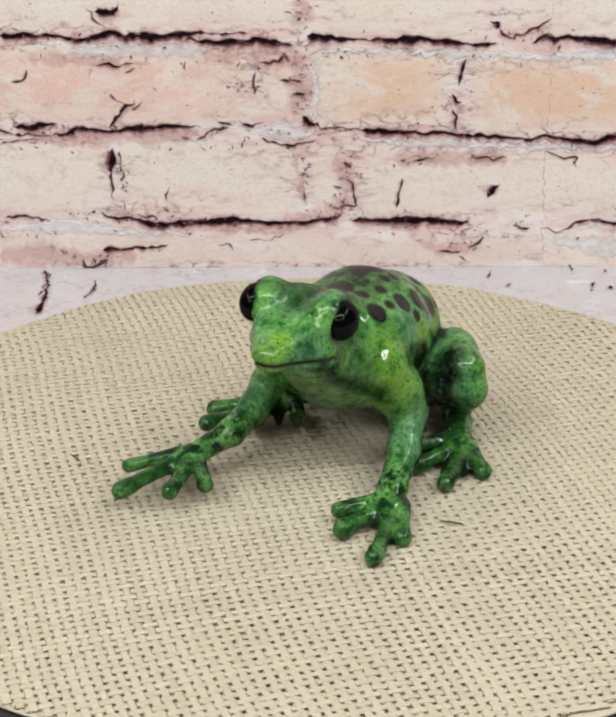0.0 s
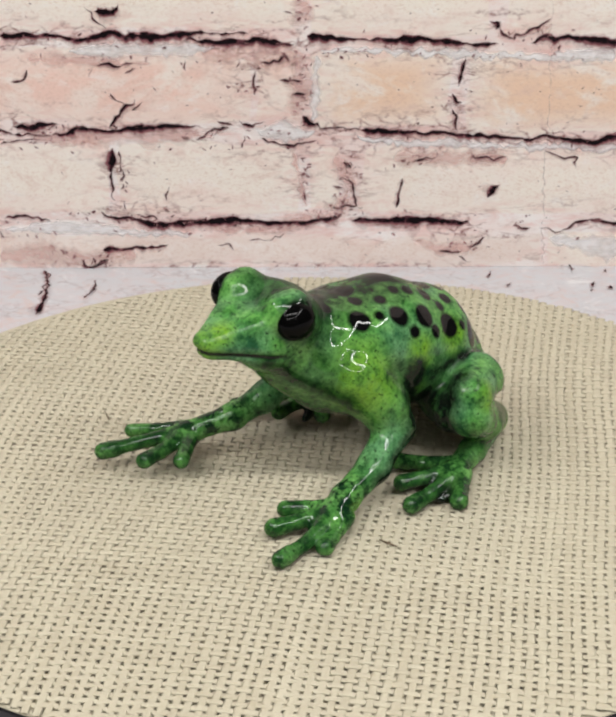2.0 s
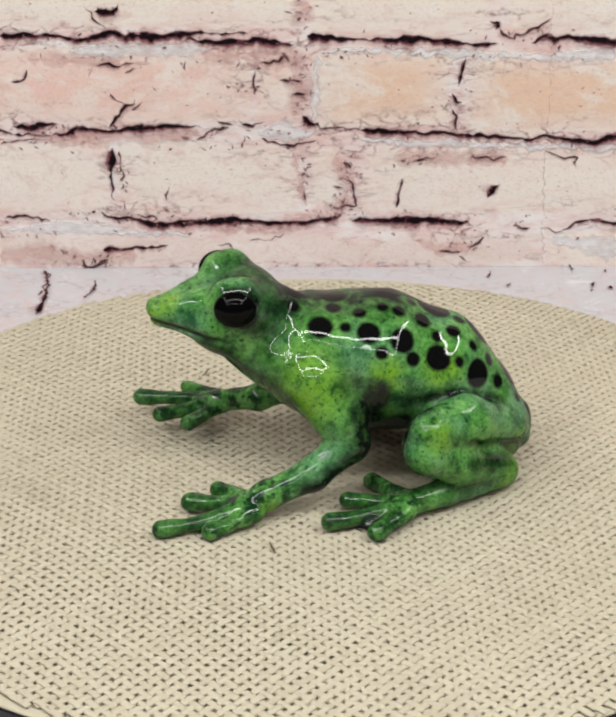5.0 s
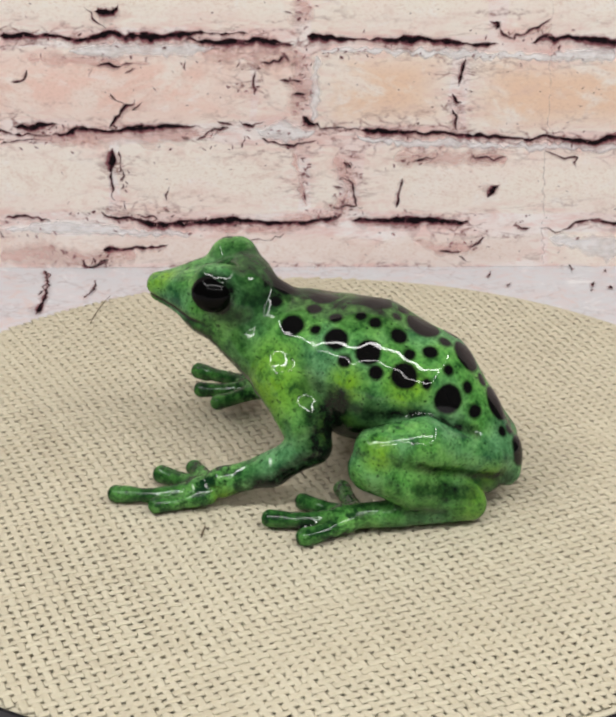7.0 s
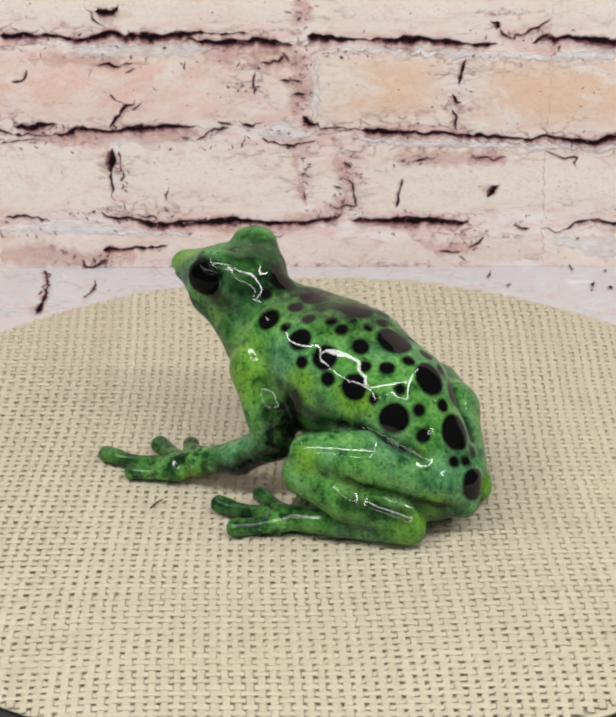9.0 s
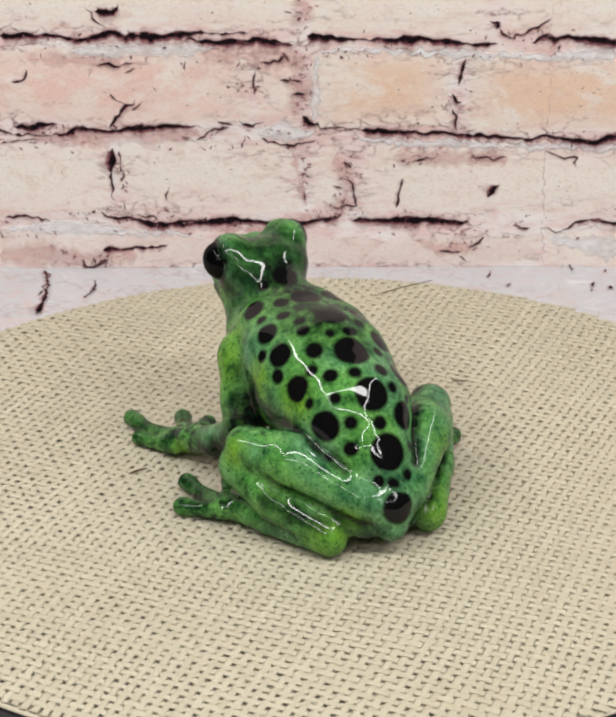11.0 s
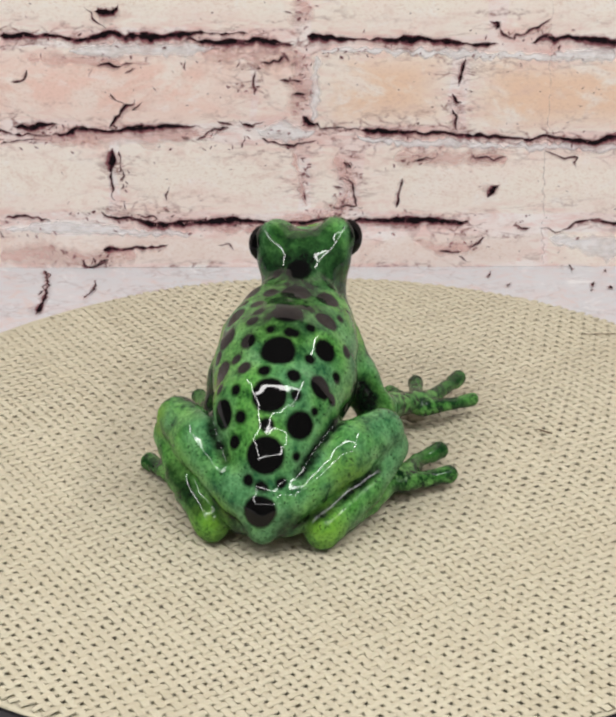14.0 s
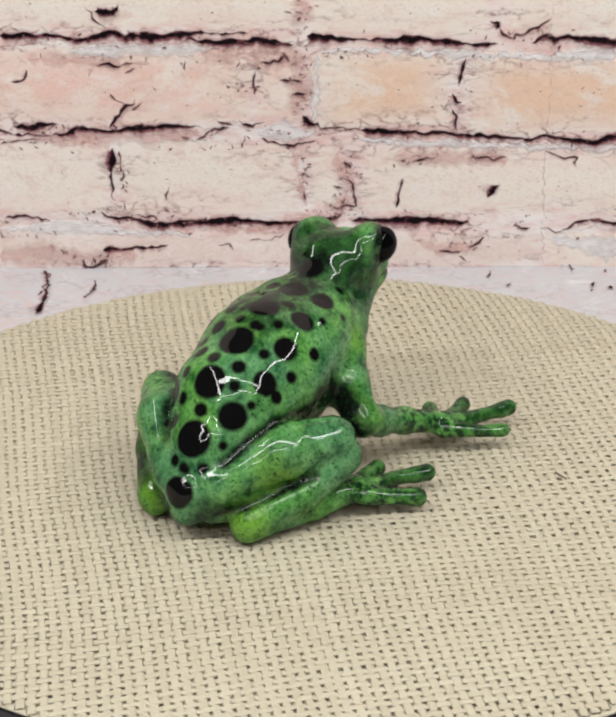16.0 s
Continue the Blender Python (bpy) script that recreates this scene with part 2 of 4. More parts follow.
def build_burlap():
    rng = np.random.default_rng(7)
    verts, faces = [], []
    base = 0
    count = int(2 * R_DISC / PITCH_WEAVE) + 1
    for way in (0, 1):
        for k in range(-count // 2, count // 2 + 1):
            off = k * PITCH_WEAVE
            r = R_DISC - 0.0017 + 0.0002 * rng.standard_normal()
            if abs(off) >= r - 0.0008:
                continue
            half = math.sqrt(r * r - off * off)
            n = max(9, int(2 * half / (PITCH_WEAVE / 4)))
            s = np.linspace(-half, half, n)
            wide = (0.00203 if way else 0.00197) * (1 + 0.03 * rng.standard_normal() + 0.05 * smooth_noise(rng, n, 26) + 0.045 * smooth_noise(rng, n, 5))
            wide = np.clip(wide, 0.0015, 0.00234)
            side = off + 0.00005 * rng.standard_normal() + 0.00008 * smooth_noise(rng, n, 24) + 0.00004 * smooth_noise(rng, n, 5)
            if way:
                x, y = side + weave_shift(side, s), s + weave_shift(s + 0.3, side)
            else:
                x, y = s + weave_shift(side, s), side + weave_shift(s + 0.3, side)
            rise = 0.00010 * np.cos(math.pi * s / PITCH_WEAVE) * (1 if (k + way) % 2 else -1) - 0.0006
            thick = 0.00018 + 0.000015 * rng.standard_normal()
            for j, (cx, cz) in enumerate(((-0.5, 0.0), (-0.34, 0.8), (0.0, 1.0), (0.34, 0.8), (0.5, 0.0), (0.0, -0.9))):
                px = x + (cx * wide if way else 0)
                py = y + (0 if way else cx * wide)
                verts.append(np.stack([px, py, rise + cz * thick], 1))
            idx = base + np.arange(6 * n).reshape(6, n)
            for j in range(6):
                a, b = idx[j], idx[(j + 1) % 6]
                quad = np.stack([a[:-1], a[1:], b[1:], b[:-1]], 1)
                faces.append(quad if way == 0 else quad[:, ::-1])
            base += 6 * n
    verts, faces = np.concatenate(verts), np.concatenate(faces)
    c, s = math.cos(radians(WEAVE_TURN)), math.sin(radians(WEAVE_TURN))
    verts = np.stack([verts[:, 0] * c - verts[:, 1] * s, verts[:, 0] * s + verts[:, 1] * c, verts[:, 2]], 1)
    # the rim of the cloth sags over the disc's edge
    rad = np.hypot(verts[:, 0], verts[:, 1])
    verts[:, 2] -= np.clip(rad - 0.118, 0, 1) ** 2 * 7
    return verts.tolist(), faces.tolist()


# from x, y to x, y on the disc, and half the thickness, in millimetres
LOOSE_FIBRES = ((29.4, -31.4, 34.4, -32.8, 0.28), (-95.8, -52.4, -116.0, -45.5, 0.16), (-62.8, 3.8, -60.0, 0.2, 0.22))


def build_turntable():
    table = new("turntable")
    tagged(table, "round turntable covered with beige woven burlap cloth", "turntable")
    part("disc", lathe([(0.100, TABLE_Z + 0.012), (0.1215, TABLE_Z + 0.014), (0.123, TABLE_Z + 0.017), (0.1232, -0.0040), (0.1225, -0.0028), (0.1212, -0.0024)]), DARK_PLASTIC, table, "dark plastic disc", smooth=False)
    part("base", lathe([(0.088, TABLE_Z), (0.090, TABLE_Z + 0.002), (0.090, TABLE_Z + 0.010), (0.086, TABLE_Z + 0.012)]), DARK_PLASTIC, table, "dark plastic base", smooth=False)
    part("underlay", lathe([(0.119, -0.0023), (0.1185, -0.0014)]), UNDERLAY, table, "brown felt under the cloth", smooth=False)
    rim = part("cloth_rim", lathe([(0.1180, -0.0019), (0.1238, -0.0021), (0.1246, -0.0019), (0.1248, -0.0016), (0.1245, -0.0013), (0.1238, -0.0012), (0.1225, -0.0013)], 240), JUTE, table, "pale cut rim of the burlap")
    v, f = build_burlap()
    cloth = link_mesh("burlap_cloth", v, f, JUTE, table, "coarse beige burlap with a frayed cut rim")
    cloth["kind"] = "stuff"
    fibre_rng = np.random.default_rng(3)
    for x0, y0, x1, y1, thick in LOOSE_FIBRES:
        bm = bmesh.new()
        rings = []
        for i in range(9):
            s = i / 8
            bend = 0.12 * math.sin(math.pi * s) * math.hypot(x1 - x0, y1 - y0) * fibre_rng.uniform(0.6, 1.2)
            cx, cy = x0 + (x1 - x0) * s + bend * 0.6, y0 + (y1 - y0) * s - bend * 0.4
            ux, uy = -(y1 - y0), x1 - x0
            norm = math.hypot(ux, uy)
            r = thick * (0.5 + 0.5 * math.sin(math.pi * min(max(s, 0.08), 0.92)))
            rings.append([bm.verts.new(((cx + ux / norm * r * math.cos(a)) * MM, (cy + uy / norm * r * math.cos(a)) * MM, (0.15 + 0.8 * r + r * math.sin(a)) * MM)) for a in (0, 1.26, 2.51, 3.77, 5.03)])
        for p, q in zip(rings, rings[1:]):
            for k in range(5):
                bm.faces.new((p[k], p[(k + 1) % 5], q[(k + 1) % 5], q[k]))
        bm.faces.new(rings[0][::-1])
        bm.faces.new(rings[-1])
        part("loose_fibre", bm, FIBRE, table, "thin brown loose fibre on the cloth")
    return table


# ---------- the frog: rounded forms melted into one glazed skin ----------
VOX = 0.62
LO, HI = np.array([-58.0, -50.0, -1.5]), np.array([50.0, 42.0, 62.0])
GROUPS = ("body", "fore_left", "fore_right", "hind_left", "hind_right")


def cone_d(p, a, b, ra, rb):
    """Distance to a rounded cone from a to b."""
    a, b = np.asarray(a, float), np.asarray(b, float)
    ab = b - a
    t = np.clip(((p - a) @ ab) / max(ab @ ab, 1e-9), 0, 1)
    return np.linalg.norm(p - a - t[..., None] * ab, axis=-1) - (ra + (rb - ra) * t)


WEBS = (((-14, 27, 2.2), (-6, 26.2, 1.0)), ((-14, 30, 2.2), (-7.5, 31, 1.0)), ((-15, 22.5, 2.2), (-9.5, 20, 1.0)))


RIGHT_LIFT = 2.6


def web_at(p, side):
    """The place of a web's end on the frog's left or right foot."""
    return (p[0], side * p[1] - (1.2 if side < 0 else 0), p[2] + (0.8 * RIGHT_LIFT if side < 0 else 0))


def frog_forms():
    """(limb, melt, a, b, radius at a, radius at b), in millimetres: x ahead, y to the frog's left, z up."""
    rows = []

    def put(limb, melt, *chain):
        for (p, ra), (q, rb) in zip(chain, chain[1:]):
            rows.append((limb, melt, p, q, ra, rb))

    def head(limb, melt, *chain):
        """The head leans: its right side stands higher and further ahead."""
        put(limb, melt, *(((x - 0.07 * y, y, z - 0.07 * y), r) for (x, y, z), r in chain))

    # trunk, from the rump to the neck
    put(0, 4, ((-49.5, 0, 7.5), 3.4), ((-47, 0, 12), 5.6), ((-38, 0, 19.5), 9.9), ((-28, 0, 26.7), 14.3), ((-14, 0, 30.5), 16.6), ((1, 0, 34.5), 13.0), ((9, 0, 40.5), 7.6), ((17, 0, 47), 8.2))
    put(0, 6, ((26, 0, 42.5), 5.2), ((13, 0, 35.5), 7.4), ((2, 0, 28.3), 10.0))                            # throat
    for s in (-1, 1):
        head(0, 3, ((18, s * 4.5, 47.6), 7.3), ((28, s * 3.1, 47.3), 4.5), ((39.2, s * 1.1, 46.6), 1.9))  # snout
        head(0, 3, ((21.5, s * 5.6, 44), 4.3), ((26, s * 5.0, 43.7), 4.3), ((38.0, s * 1.5, 44.9), 1.9))    # jaw
        head(0, 1.0, ((24.5, s * 8.0, 50.8), 2.1), ((39.8, s * 1.4, 47.2), 1.0))                          # ridge from nostril to eye
        put(0, 4, ((24, s * 4.5, 41.5), 4.2), ((9, s * 7.2, 33.6), 5.6), ((0, s * 9.5, 28), 8))                                   # cheek to breast
        head(0, 2.0, ((20.2, s * 7.8, 52.2), 5.0), ((22.5, s * 7.4, 52), 4.9))                            # brow over the eye
        put(0, 3, ((-4, s * 7, 27), 8.6), ((5, s * 5, 30), 7.4))                                           # breast
        put(0, 3.5, ((-6, s * 7.5, 36.5), 8.6), ((2, s * 6.5, 38.5), 7.2))                             # shoulder
        hip = 3 if s > 0 else 4
        fore = 1 if s > 0 else 2
        if s > 0:
            put(fore, 3, ((3, 11, 31), 8.2), ((-3, 14.5, 23), 6.2), ((-5.4, 17, 16.5), 4.6))
            put(fore, 2, ((-5.4, 17, 16.5), 4.6), ((4, 19.5, 9.8), 3.9), ((15.5, 21.6, 5.8), 3.4), ((21.5, 23.6, 4.0), 2.8))
            put(fore, 1.5, ((21, 24.5, 3.2), 3.0), ((26, 23.5, 2.4), 2.2))
            put(fore, 0.8, ((20, 24, 3.8), 2.55), ((33, 26.6, 2.0), 1.68), ((38, 27.5, 1.9), 2.03), ((41, 28, 1.9), 2.18))
            put(fore, 0.8, ((18.5, 25.3, 3.4), 2.35), ((25.5, 28.6, 2.0), 1.68), ((29.6, 30.4, 1.8), 2.18))
            put(fore, 0.8, ((21, 22, 4.0), 2.45), ((28, 18.6, 3.0), 1.88), ((33.4, 16.6, 2.6), 2.38))
            put(fore, 0.8, ((19, 20.5, 4.2), 2.35), ((23.5, 15.6, 3.8), 1.88), ((26.3, 12.6, 3.4), 2.18))
        else:
            put(fore, 3, ((3, -9.5, 31), 7.5), ((-2.5, -15.5, 25), 5.3), ((-4, -21, 17.6), 4.3))
            put(fore, 2, ((-4, -21, 17.6), 4.3), ((4, -21.3, 13.8), 3.7), ((13, -23.2, 10.5), 3.2), ((23.5, -29.2, 7.3), 2.7))
            put(fore, 1.5, ((23, -29.5, 6.6), 2.9), ((28, -30.5, 5.8), 2.2))
            put(fore, 0.8, ((22.5, -30, 7.0), 2.45), ((35, -35, 5.9), 1.68), ((40.5, -37, 5.4), 1.98), ((43, -37.9, 5.3), 2.18))
            put(fore, 0.8, ((20.5, -30.6, 6.9), 2.38), ((26, -38, 5.8), 1.53), ((30.6, -42.6, 5.2), 1.88))
            put(fore, 0.8, ((24.5, -29, 6.8), 2.35), ((32.5, -27.6, 5.6), 1.73), ((38.4, -26.9, 5.3), 2.13))
            put(fore, 0.8, ((22.5, -27.8, 6.9), 2.38), ((28, -23.6, 5.8), 1.73), ((31.6, -20.8, 5.3), 2.13))
        # hind leg: thigh, shank, foot and toes
        put(hip, 2.0, ((-45.5, s * 6, 14), 5.2), ((-33, s * 17, 20.5), 6.7), ((-23.5, s * 24.5, 21.8), 5.3))
        put(hip, 1.2, ((-30, s * 11, 15), 8), ((-23, s * 19.5, 16), 5.5))
        put(hip, 2.0, ((-45, s * 5, 8.5), 4.6), ((-38, s * 12, 9.5), 5.0))
        put(hip, 1.3, ((-22.5, s * 25.5, 17), 5.5), ((-32, s * 21, 10.5), 4.8), ((-43, s * 13.5, 5.6), 4.3))
        # the right foot does not quite reach the cloth
        up, w = (0, 0) if s > 0 else (RIGHT_LIFT, 2.5)
        put(hip, 1.2, ((-43.5, s * 13, 4.2), 4.0), ((-28, s * 21.5, 4.0 + 0.35 * up), 3.4), ((-16, s * 27, 3.7 + 0.7 * up), 2.9))
        put(hip, 0.8, ((-16, s * (27.6 + w / 2), 3.6 + 0.8 * up), 2.65), ((-6, s * (29 + w), 2.5 + up), 1.73), ((-1.5, s * (29.4 + 2.2 * w), 2.2 + up), 1.98), ((1, s * (29.6 + 2.8 * w), 2.2 + up), 2.28))
        put(hip, 0.8, ((-18, s * (28 + w / 2), 3.4 + 0.7 * up), 2.55), ((-13, s * (32.4 + w), 2.2 + 0.7 * up), 1.88), ((-9.4, s * (35.4 + 1.7 * w), 1.9 + 0.7 * up), 2.38))
        put(hip, 0.8, ((-16, s * 25.5, 3.8 + 0.8 * up), 2.35), ((-9.5, s * (23 + w), 3.3 + up), 1.78), ((-4.4, s * (20.6 + 2 * w), 2.8 + up), 2.18))
        put(hip, 0.8, ((-18.5, s * 23.5, 4.0 + 0.7 * up), 2.28), ((-14.5, s * (17 + w / 2), 3.4 + up), 1.78), ((-11.5, s * (11.6 + 2 * w), 2.8 + up), 2.18))
    for s in (1, -1):                                                                                  # webs between the hind toes
        hip = 3 if s > 0 else 4
        for a, b in WEBS:
            put(hip, 1.2, (web_at(a, s), 1.9), (web_at(b, s), 0.9))
    return rows


CREASES = {  # modelled folds, each a line in millimetres: depth, width, points
    "left_hock": (0.8, 1.1, (-34, 23.6, 18.2), (-38.7, 19.5, 15.4), (-44.7, 13.1, 11.8), (-50, 6, 9)),
    "right_hock": (1.3, 1.1, (-32, -24.6, 15.4), (-37.3, -19.6, 12.9), (-43.5, -13.8, 9.9), (-49, -7, 7.5)),
    "left_hip": (0.5, 1.7, (-22, 15.5, 26), (-29, 15.4, 27.4), (-37.2, 13.4, 25.7), (-43.6, 9.4, 22)),
    "right_hip": (0.5, 1.7, (-22, -15.6, 26), (-32.8, -15.1, 27.5), (-39.4, -11.4, 24.3), (-45.8, -8.2, 20.3)),
}


def to_line(p, points):
    return np.min([cone_d(p, a, b, 0, 0) for a, b in zip(points, points[1:])], axis=0)


def frog_field():
    n = np.ceil((HI - LO) / VOX).astype(int)
    axes = [LO[i] + VOX * np.arange(n[i]) for i in range(3)]
    fields = [np.full(n, 12.0, np.float32) for _ in GROUPS]
    for limb, melt, a, b, ra, rb in frog_forms():
        pad = max(ra, rb) + melt + 3
        lo = np.clip(((np.minimum(a, b) - pad - LO) / VOX).astype(int), 0, n)
        hi = np.clip(((np.maximum(a, b) + pad - LO) / VOX).astype(int) + 1, 0, n)
        sl = tuple(slice(l, h) for l, h in zip(lo, hi))
        p = np.stack(np.meshgrid(*[ax[s] for ax, s in zip(axes, sl)], indexing="ij"), -1)
        d = cone_d(p, a, b, ra, rb).astype(np.float32)
        fields[limb][sl] = melted(fields[limb][sl], d, melt)
    whole = fields[0].copy()
    for f, melt in zip(fields[1:], (1.6, 1.6, 2.4, 2.4)):
        whole = melted(whole, f, melt)
    x, y, z = np.meshgrid(*axes, indexing="ij", sparse=True)
    for depth, width, *points in CREASES.values():
        lo = np.clip(((np.min(points, axis=0) - 4 - LO) / VOX).astype(int), 0, n)
        hi = np.clip(((np.max(points, axis=0) + 4 - LO) / VOX).astype(int) + 1, 0, n)
        sl = tuple(slice(l, h) for l, h in zip(lo, hi))
        q = np.stack(np.meshgrid(*[ax[s] for ax, s in zip(axes, sl)], indexing="ij"), -1)
        whole[sl] += depth * np.exp(-((to_line(q, points) / width) ** 2))
    # the mouth's groove, and soles flat on the cloth
    lip = 45.0 - 0.15 * (40.5 - x) - 0.07 * y
    whole = whole + 0.75 * np.exp(-(((z - lip) / 0.6) ** 2)) * np.clip((x - 22) / 3, 0, 1)
    # the uneven, hand-modelled surface
    whole = whole + 0.06 * np.sin(0.55 * x + 0.9 * np.sin(0.35 * y) + 1) * np.sin(0.5 * y + 0.31 * z) + 0.03 * np.sin(0.83 * z + 0.6 * x + 2) * np.sin(0.9 * y - 0.4 * x)
    whole = np.maximum(whole, 0.15 - z).astype(np.float32)
    return axes, fields, whole


def melted(a, b, k):
    h = np.maximum(k - np.abs(a - b), 0) / k
    return np.minimum(a, b) - h * h * k * 0.25


def skin_of(whole):
    """Surface nets: one vertex in each cell that the surface crosses, one quad for each crossed edge."""
    inside = whole < 0
    n = np.array(whole.shape) - 1
    total, count = np.zeros((*n, 3), np.float32), np.zeros(n, np.int8)
    corner = [(i, j, k) for i in (0, 1) for j in (0, 1) for k in (0, 1)]
    cut = lambda c: tuple(slice(o, o + m) for o, m in zip(c, n))
    for c in corner:
        for ax in range(3):
            if c[ax]:
                continue
            e = tuple(1 if i == ax else v for i, v in enumerate(c))
            a, b = whole[cut(c)], whole[cut(e)]
            cross = (a < 0) != (b < 0)
            t = np.where(cross, a / np.where(cross, a - b, 1), 0)
            for i in range(3):
                total[..., i] += np.where(cross, c[i] + (t if i == ax else 0), 0)
            count += cross
    live = count > 0
    index = np.full(n, -1, np.int64)
    index[live] = np.arange(live.sum())
    where = np.argwhere(live)
    verts = where + total[live] / count[live][:, None]
    quads = []
    for ax in range(3):
        u, v = (ax + 1) % 3, (ax + 2) % 3
        a = inside[tuple(slice(0, -1) if i == ax else slice(None) for i in range(3))]
        b = inside[tuple(slice(1, None) if i == ax else slice(None) for i in range(3))]
        at = np.argwhere(a != b)
        at = at[(at[:, u] > 0) & (at[:, v] > 0) & (at[:, u] < n[u]) & (at[:, v] < n[v])]
        flip = ~a[tuple(at.T)]
        du, dv = np.eye(3, dtype=int)[u], np.eye(3, dtype=int)[v]
        q = np.stack([index[tuple((at - du - dv).T)], index[tuple((at - dv).T)], index[tuple(at.T)], index[tuple((at - du).T)]], 1)
        q[flip] = q[flip][:, ::-1]
        quads.append(q)
    return verts, np.concatenate(quads)


def sample(field, verts):
    i = np.clip(verts.astype(int), 0, np.array(field.shape) - 2)
    f = verts - i
    out = 0
    for c in ((a, b, d) for a in (0, 1) for b in (0, 1) for d in (0, 1)):
        w = np.prod(np.where(np.array(c), f, 1 - f), axis=1)
        out = out + w * field[tuple((i + np.array(c)).T)]
    return out


# the painted spots: x, y, z, radius in millimetres
SPOTS_MIDDLE = [
    (6.4, -0.2, 49.5, 2.9), (-3.2, -1.0, 47.4, 3.3), (-16.4, -1.1, 47.8, 3.5), (-28.0, -0.6, 43.1, 4.2),
    (-39.0, -0.2, 36.8, 4.0), (-46.8, -0.4, 25.3, 4.3), (-53.1, 0.1, 13.9, 3.7), (-27.3, -7.9, 41.0, 1.3),
    (-37.6, -6.3, 36.5, 1.3), (-37.0, -10.5, 32.3, 0.9), (-22.6, -3.9, 45.3, 1.0), (-22.2, 2.0, 45.8, 1.0),
    (-34.0, 1.7, 40.6, 1.5), (-36.5, 8.0, 36.3, 1.3), (-42.8, -0.2, 31.1, 1.5), (-49.8, 0.3, 19.1, 1.2),
    (-48.6, -4.4, 19.3, 1.4), (-44.3, -7.3, 24.2, 1.0), (-31.8, 6.9, 39.8, 1.7), (-40.8, 6.2, 31.6, 1.5),
    (-42.9, 7.3, 26.2, 1.7),
]
SPOTS_LEFT = [
    (6.9, 5.4, 47.7, 1.4), (1.1, 10.9, 44.5, 2.8), (-4.9, 11.6, 44.4, 1.2), (-2.7, 5.3, 46.8, 1.6),
    (-8.7, 7.6, 46.2, 1.5), (-10.3, 12.7, 43.1, 2.7), (-14.5, 6.2, 46.8, 1.3), (-13.1, 15.4, 38.9, 1.4),
]
SPOTS_LEFT_LOW = [
    (-18.3, 7.1, 46.0, 1.5), (-18.3, 13.3, 41.0, 2.9), (-20.6, 14.9, 36.7, 1.6), (-24.0, 7.1, 43.2, 2.0),
    (-27.2, 9.4, 39.8, 1.4), (-27.0, 13.0, 35.8, 3.1), (-32.3, 12.5, 34.3, 1.2), (-37.3, 11.1, 30.3, 3.4),
    (-48.9, 3.2, 19.7, 1.3), (-50.0, -0.6, 18.7, 1.0),
]
SPOTS_RIGHT = [
    (-2.5, -8.9, 45.7, 2.8), (-13.4, -10.0, 44.7, 2.9), (-22.6, -11.0, 41.1, 2.8), (-32.0, -11.3, 36.2, 3.0),
    (-40.5, -7.5, 30.3, 3.3), (6.1, -8.7, 45.3, 1.2), (-8.8, -12.7, 43.6, 1.0), (-19.7, -7.0, 45.5, 1.2),
    (-34.1, -5.2, 39.8, 1.6), (-25.0, -13.9, 35.5, 1.3), (-31.2, -13.6, 32.9, 1.5), (-16.7, -15.3, 38.5, 1.4),
    (-22.6, -2.5, 45.5, 1.3), (-11.3, -4.9, 47.1, 1.2), (-0.9, -13.7, 41.7, 0.8),
]


def blob(p, *rows):
    """Soft patches of colour round the places (x, y, z, radius) in rows."""
    out = np.zeros(len(p))
    for x, y, z, r in rows:
        out = np.maximum(out, np.clip(1.5 - np.linalg.norm(p - (x, y, z), axis=1) / r, 0, 1))
    return out


WASHES_AND_SHADE = (  # dark brushed-on wash, painted-in shade between limbs: strength, radius, line in millimetres
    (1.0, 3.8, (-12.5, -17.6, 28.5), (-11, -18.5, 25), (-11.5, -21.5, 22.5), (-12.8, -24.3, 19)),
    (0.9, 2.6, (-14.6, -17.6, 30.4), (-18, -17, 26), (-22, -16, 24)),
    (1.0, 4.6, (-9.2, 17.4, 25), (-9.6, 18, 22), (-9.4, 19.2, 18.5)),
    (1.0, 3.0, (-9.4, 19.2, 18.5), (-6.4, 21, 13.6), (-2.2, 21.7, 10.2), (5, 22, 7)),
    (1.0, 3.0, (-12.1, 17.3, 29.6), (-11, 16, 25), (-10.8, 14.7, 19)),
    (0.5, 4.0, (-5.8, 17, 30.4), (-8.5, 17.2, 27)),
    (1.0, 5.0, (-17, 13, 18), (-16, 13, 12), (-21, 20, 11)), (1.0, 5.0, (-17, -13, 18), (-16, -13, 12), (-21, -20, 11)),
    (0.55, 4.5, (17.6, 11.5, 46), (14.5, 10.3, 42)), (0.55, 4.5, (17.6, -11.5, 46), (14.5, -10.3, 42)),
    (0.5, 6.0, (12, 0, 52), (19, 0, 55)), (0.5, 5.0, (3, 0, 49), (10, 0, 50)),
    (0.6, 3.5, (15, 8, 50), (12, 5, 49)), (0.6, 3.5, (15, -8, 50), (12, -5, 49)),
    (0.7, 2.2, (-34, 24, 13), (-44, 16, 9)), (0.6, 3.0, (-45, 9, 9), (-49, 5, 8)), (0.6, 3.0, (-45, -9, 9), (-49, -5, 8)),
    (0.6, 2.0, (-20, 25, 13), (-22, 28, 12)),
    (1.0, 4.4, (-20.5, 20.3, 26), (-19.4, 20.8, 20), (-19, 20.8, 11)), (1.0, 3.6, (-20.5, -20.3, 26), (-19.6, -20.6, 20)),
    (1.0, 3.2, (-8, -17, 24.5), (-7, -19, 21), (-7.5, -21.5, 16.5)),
)


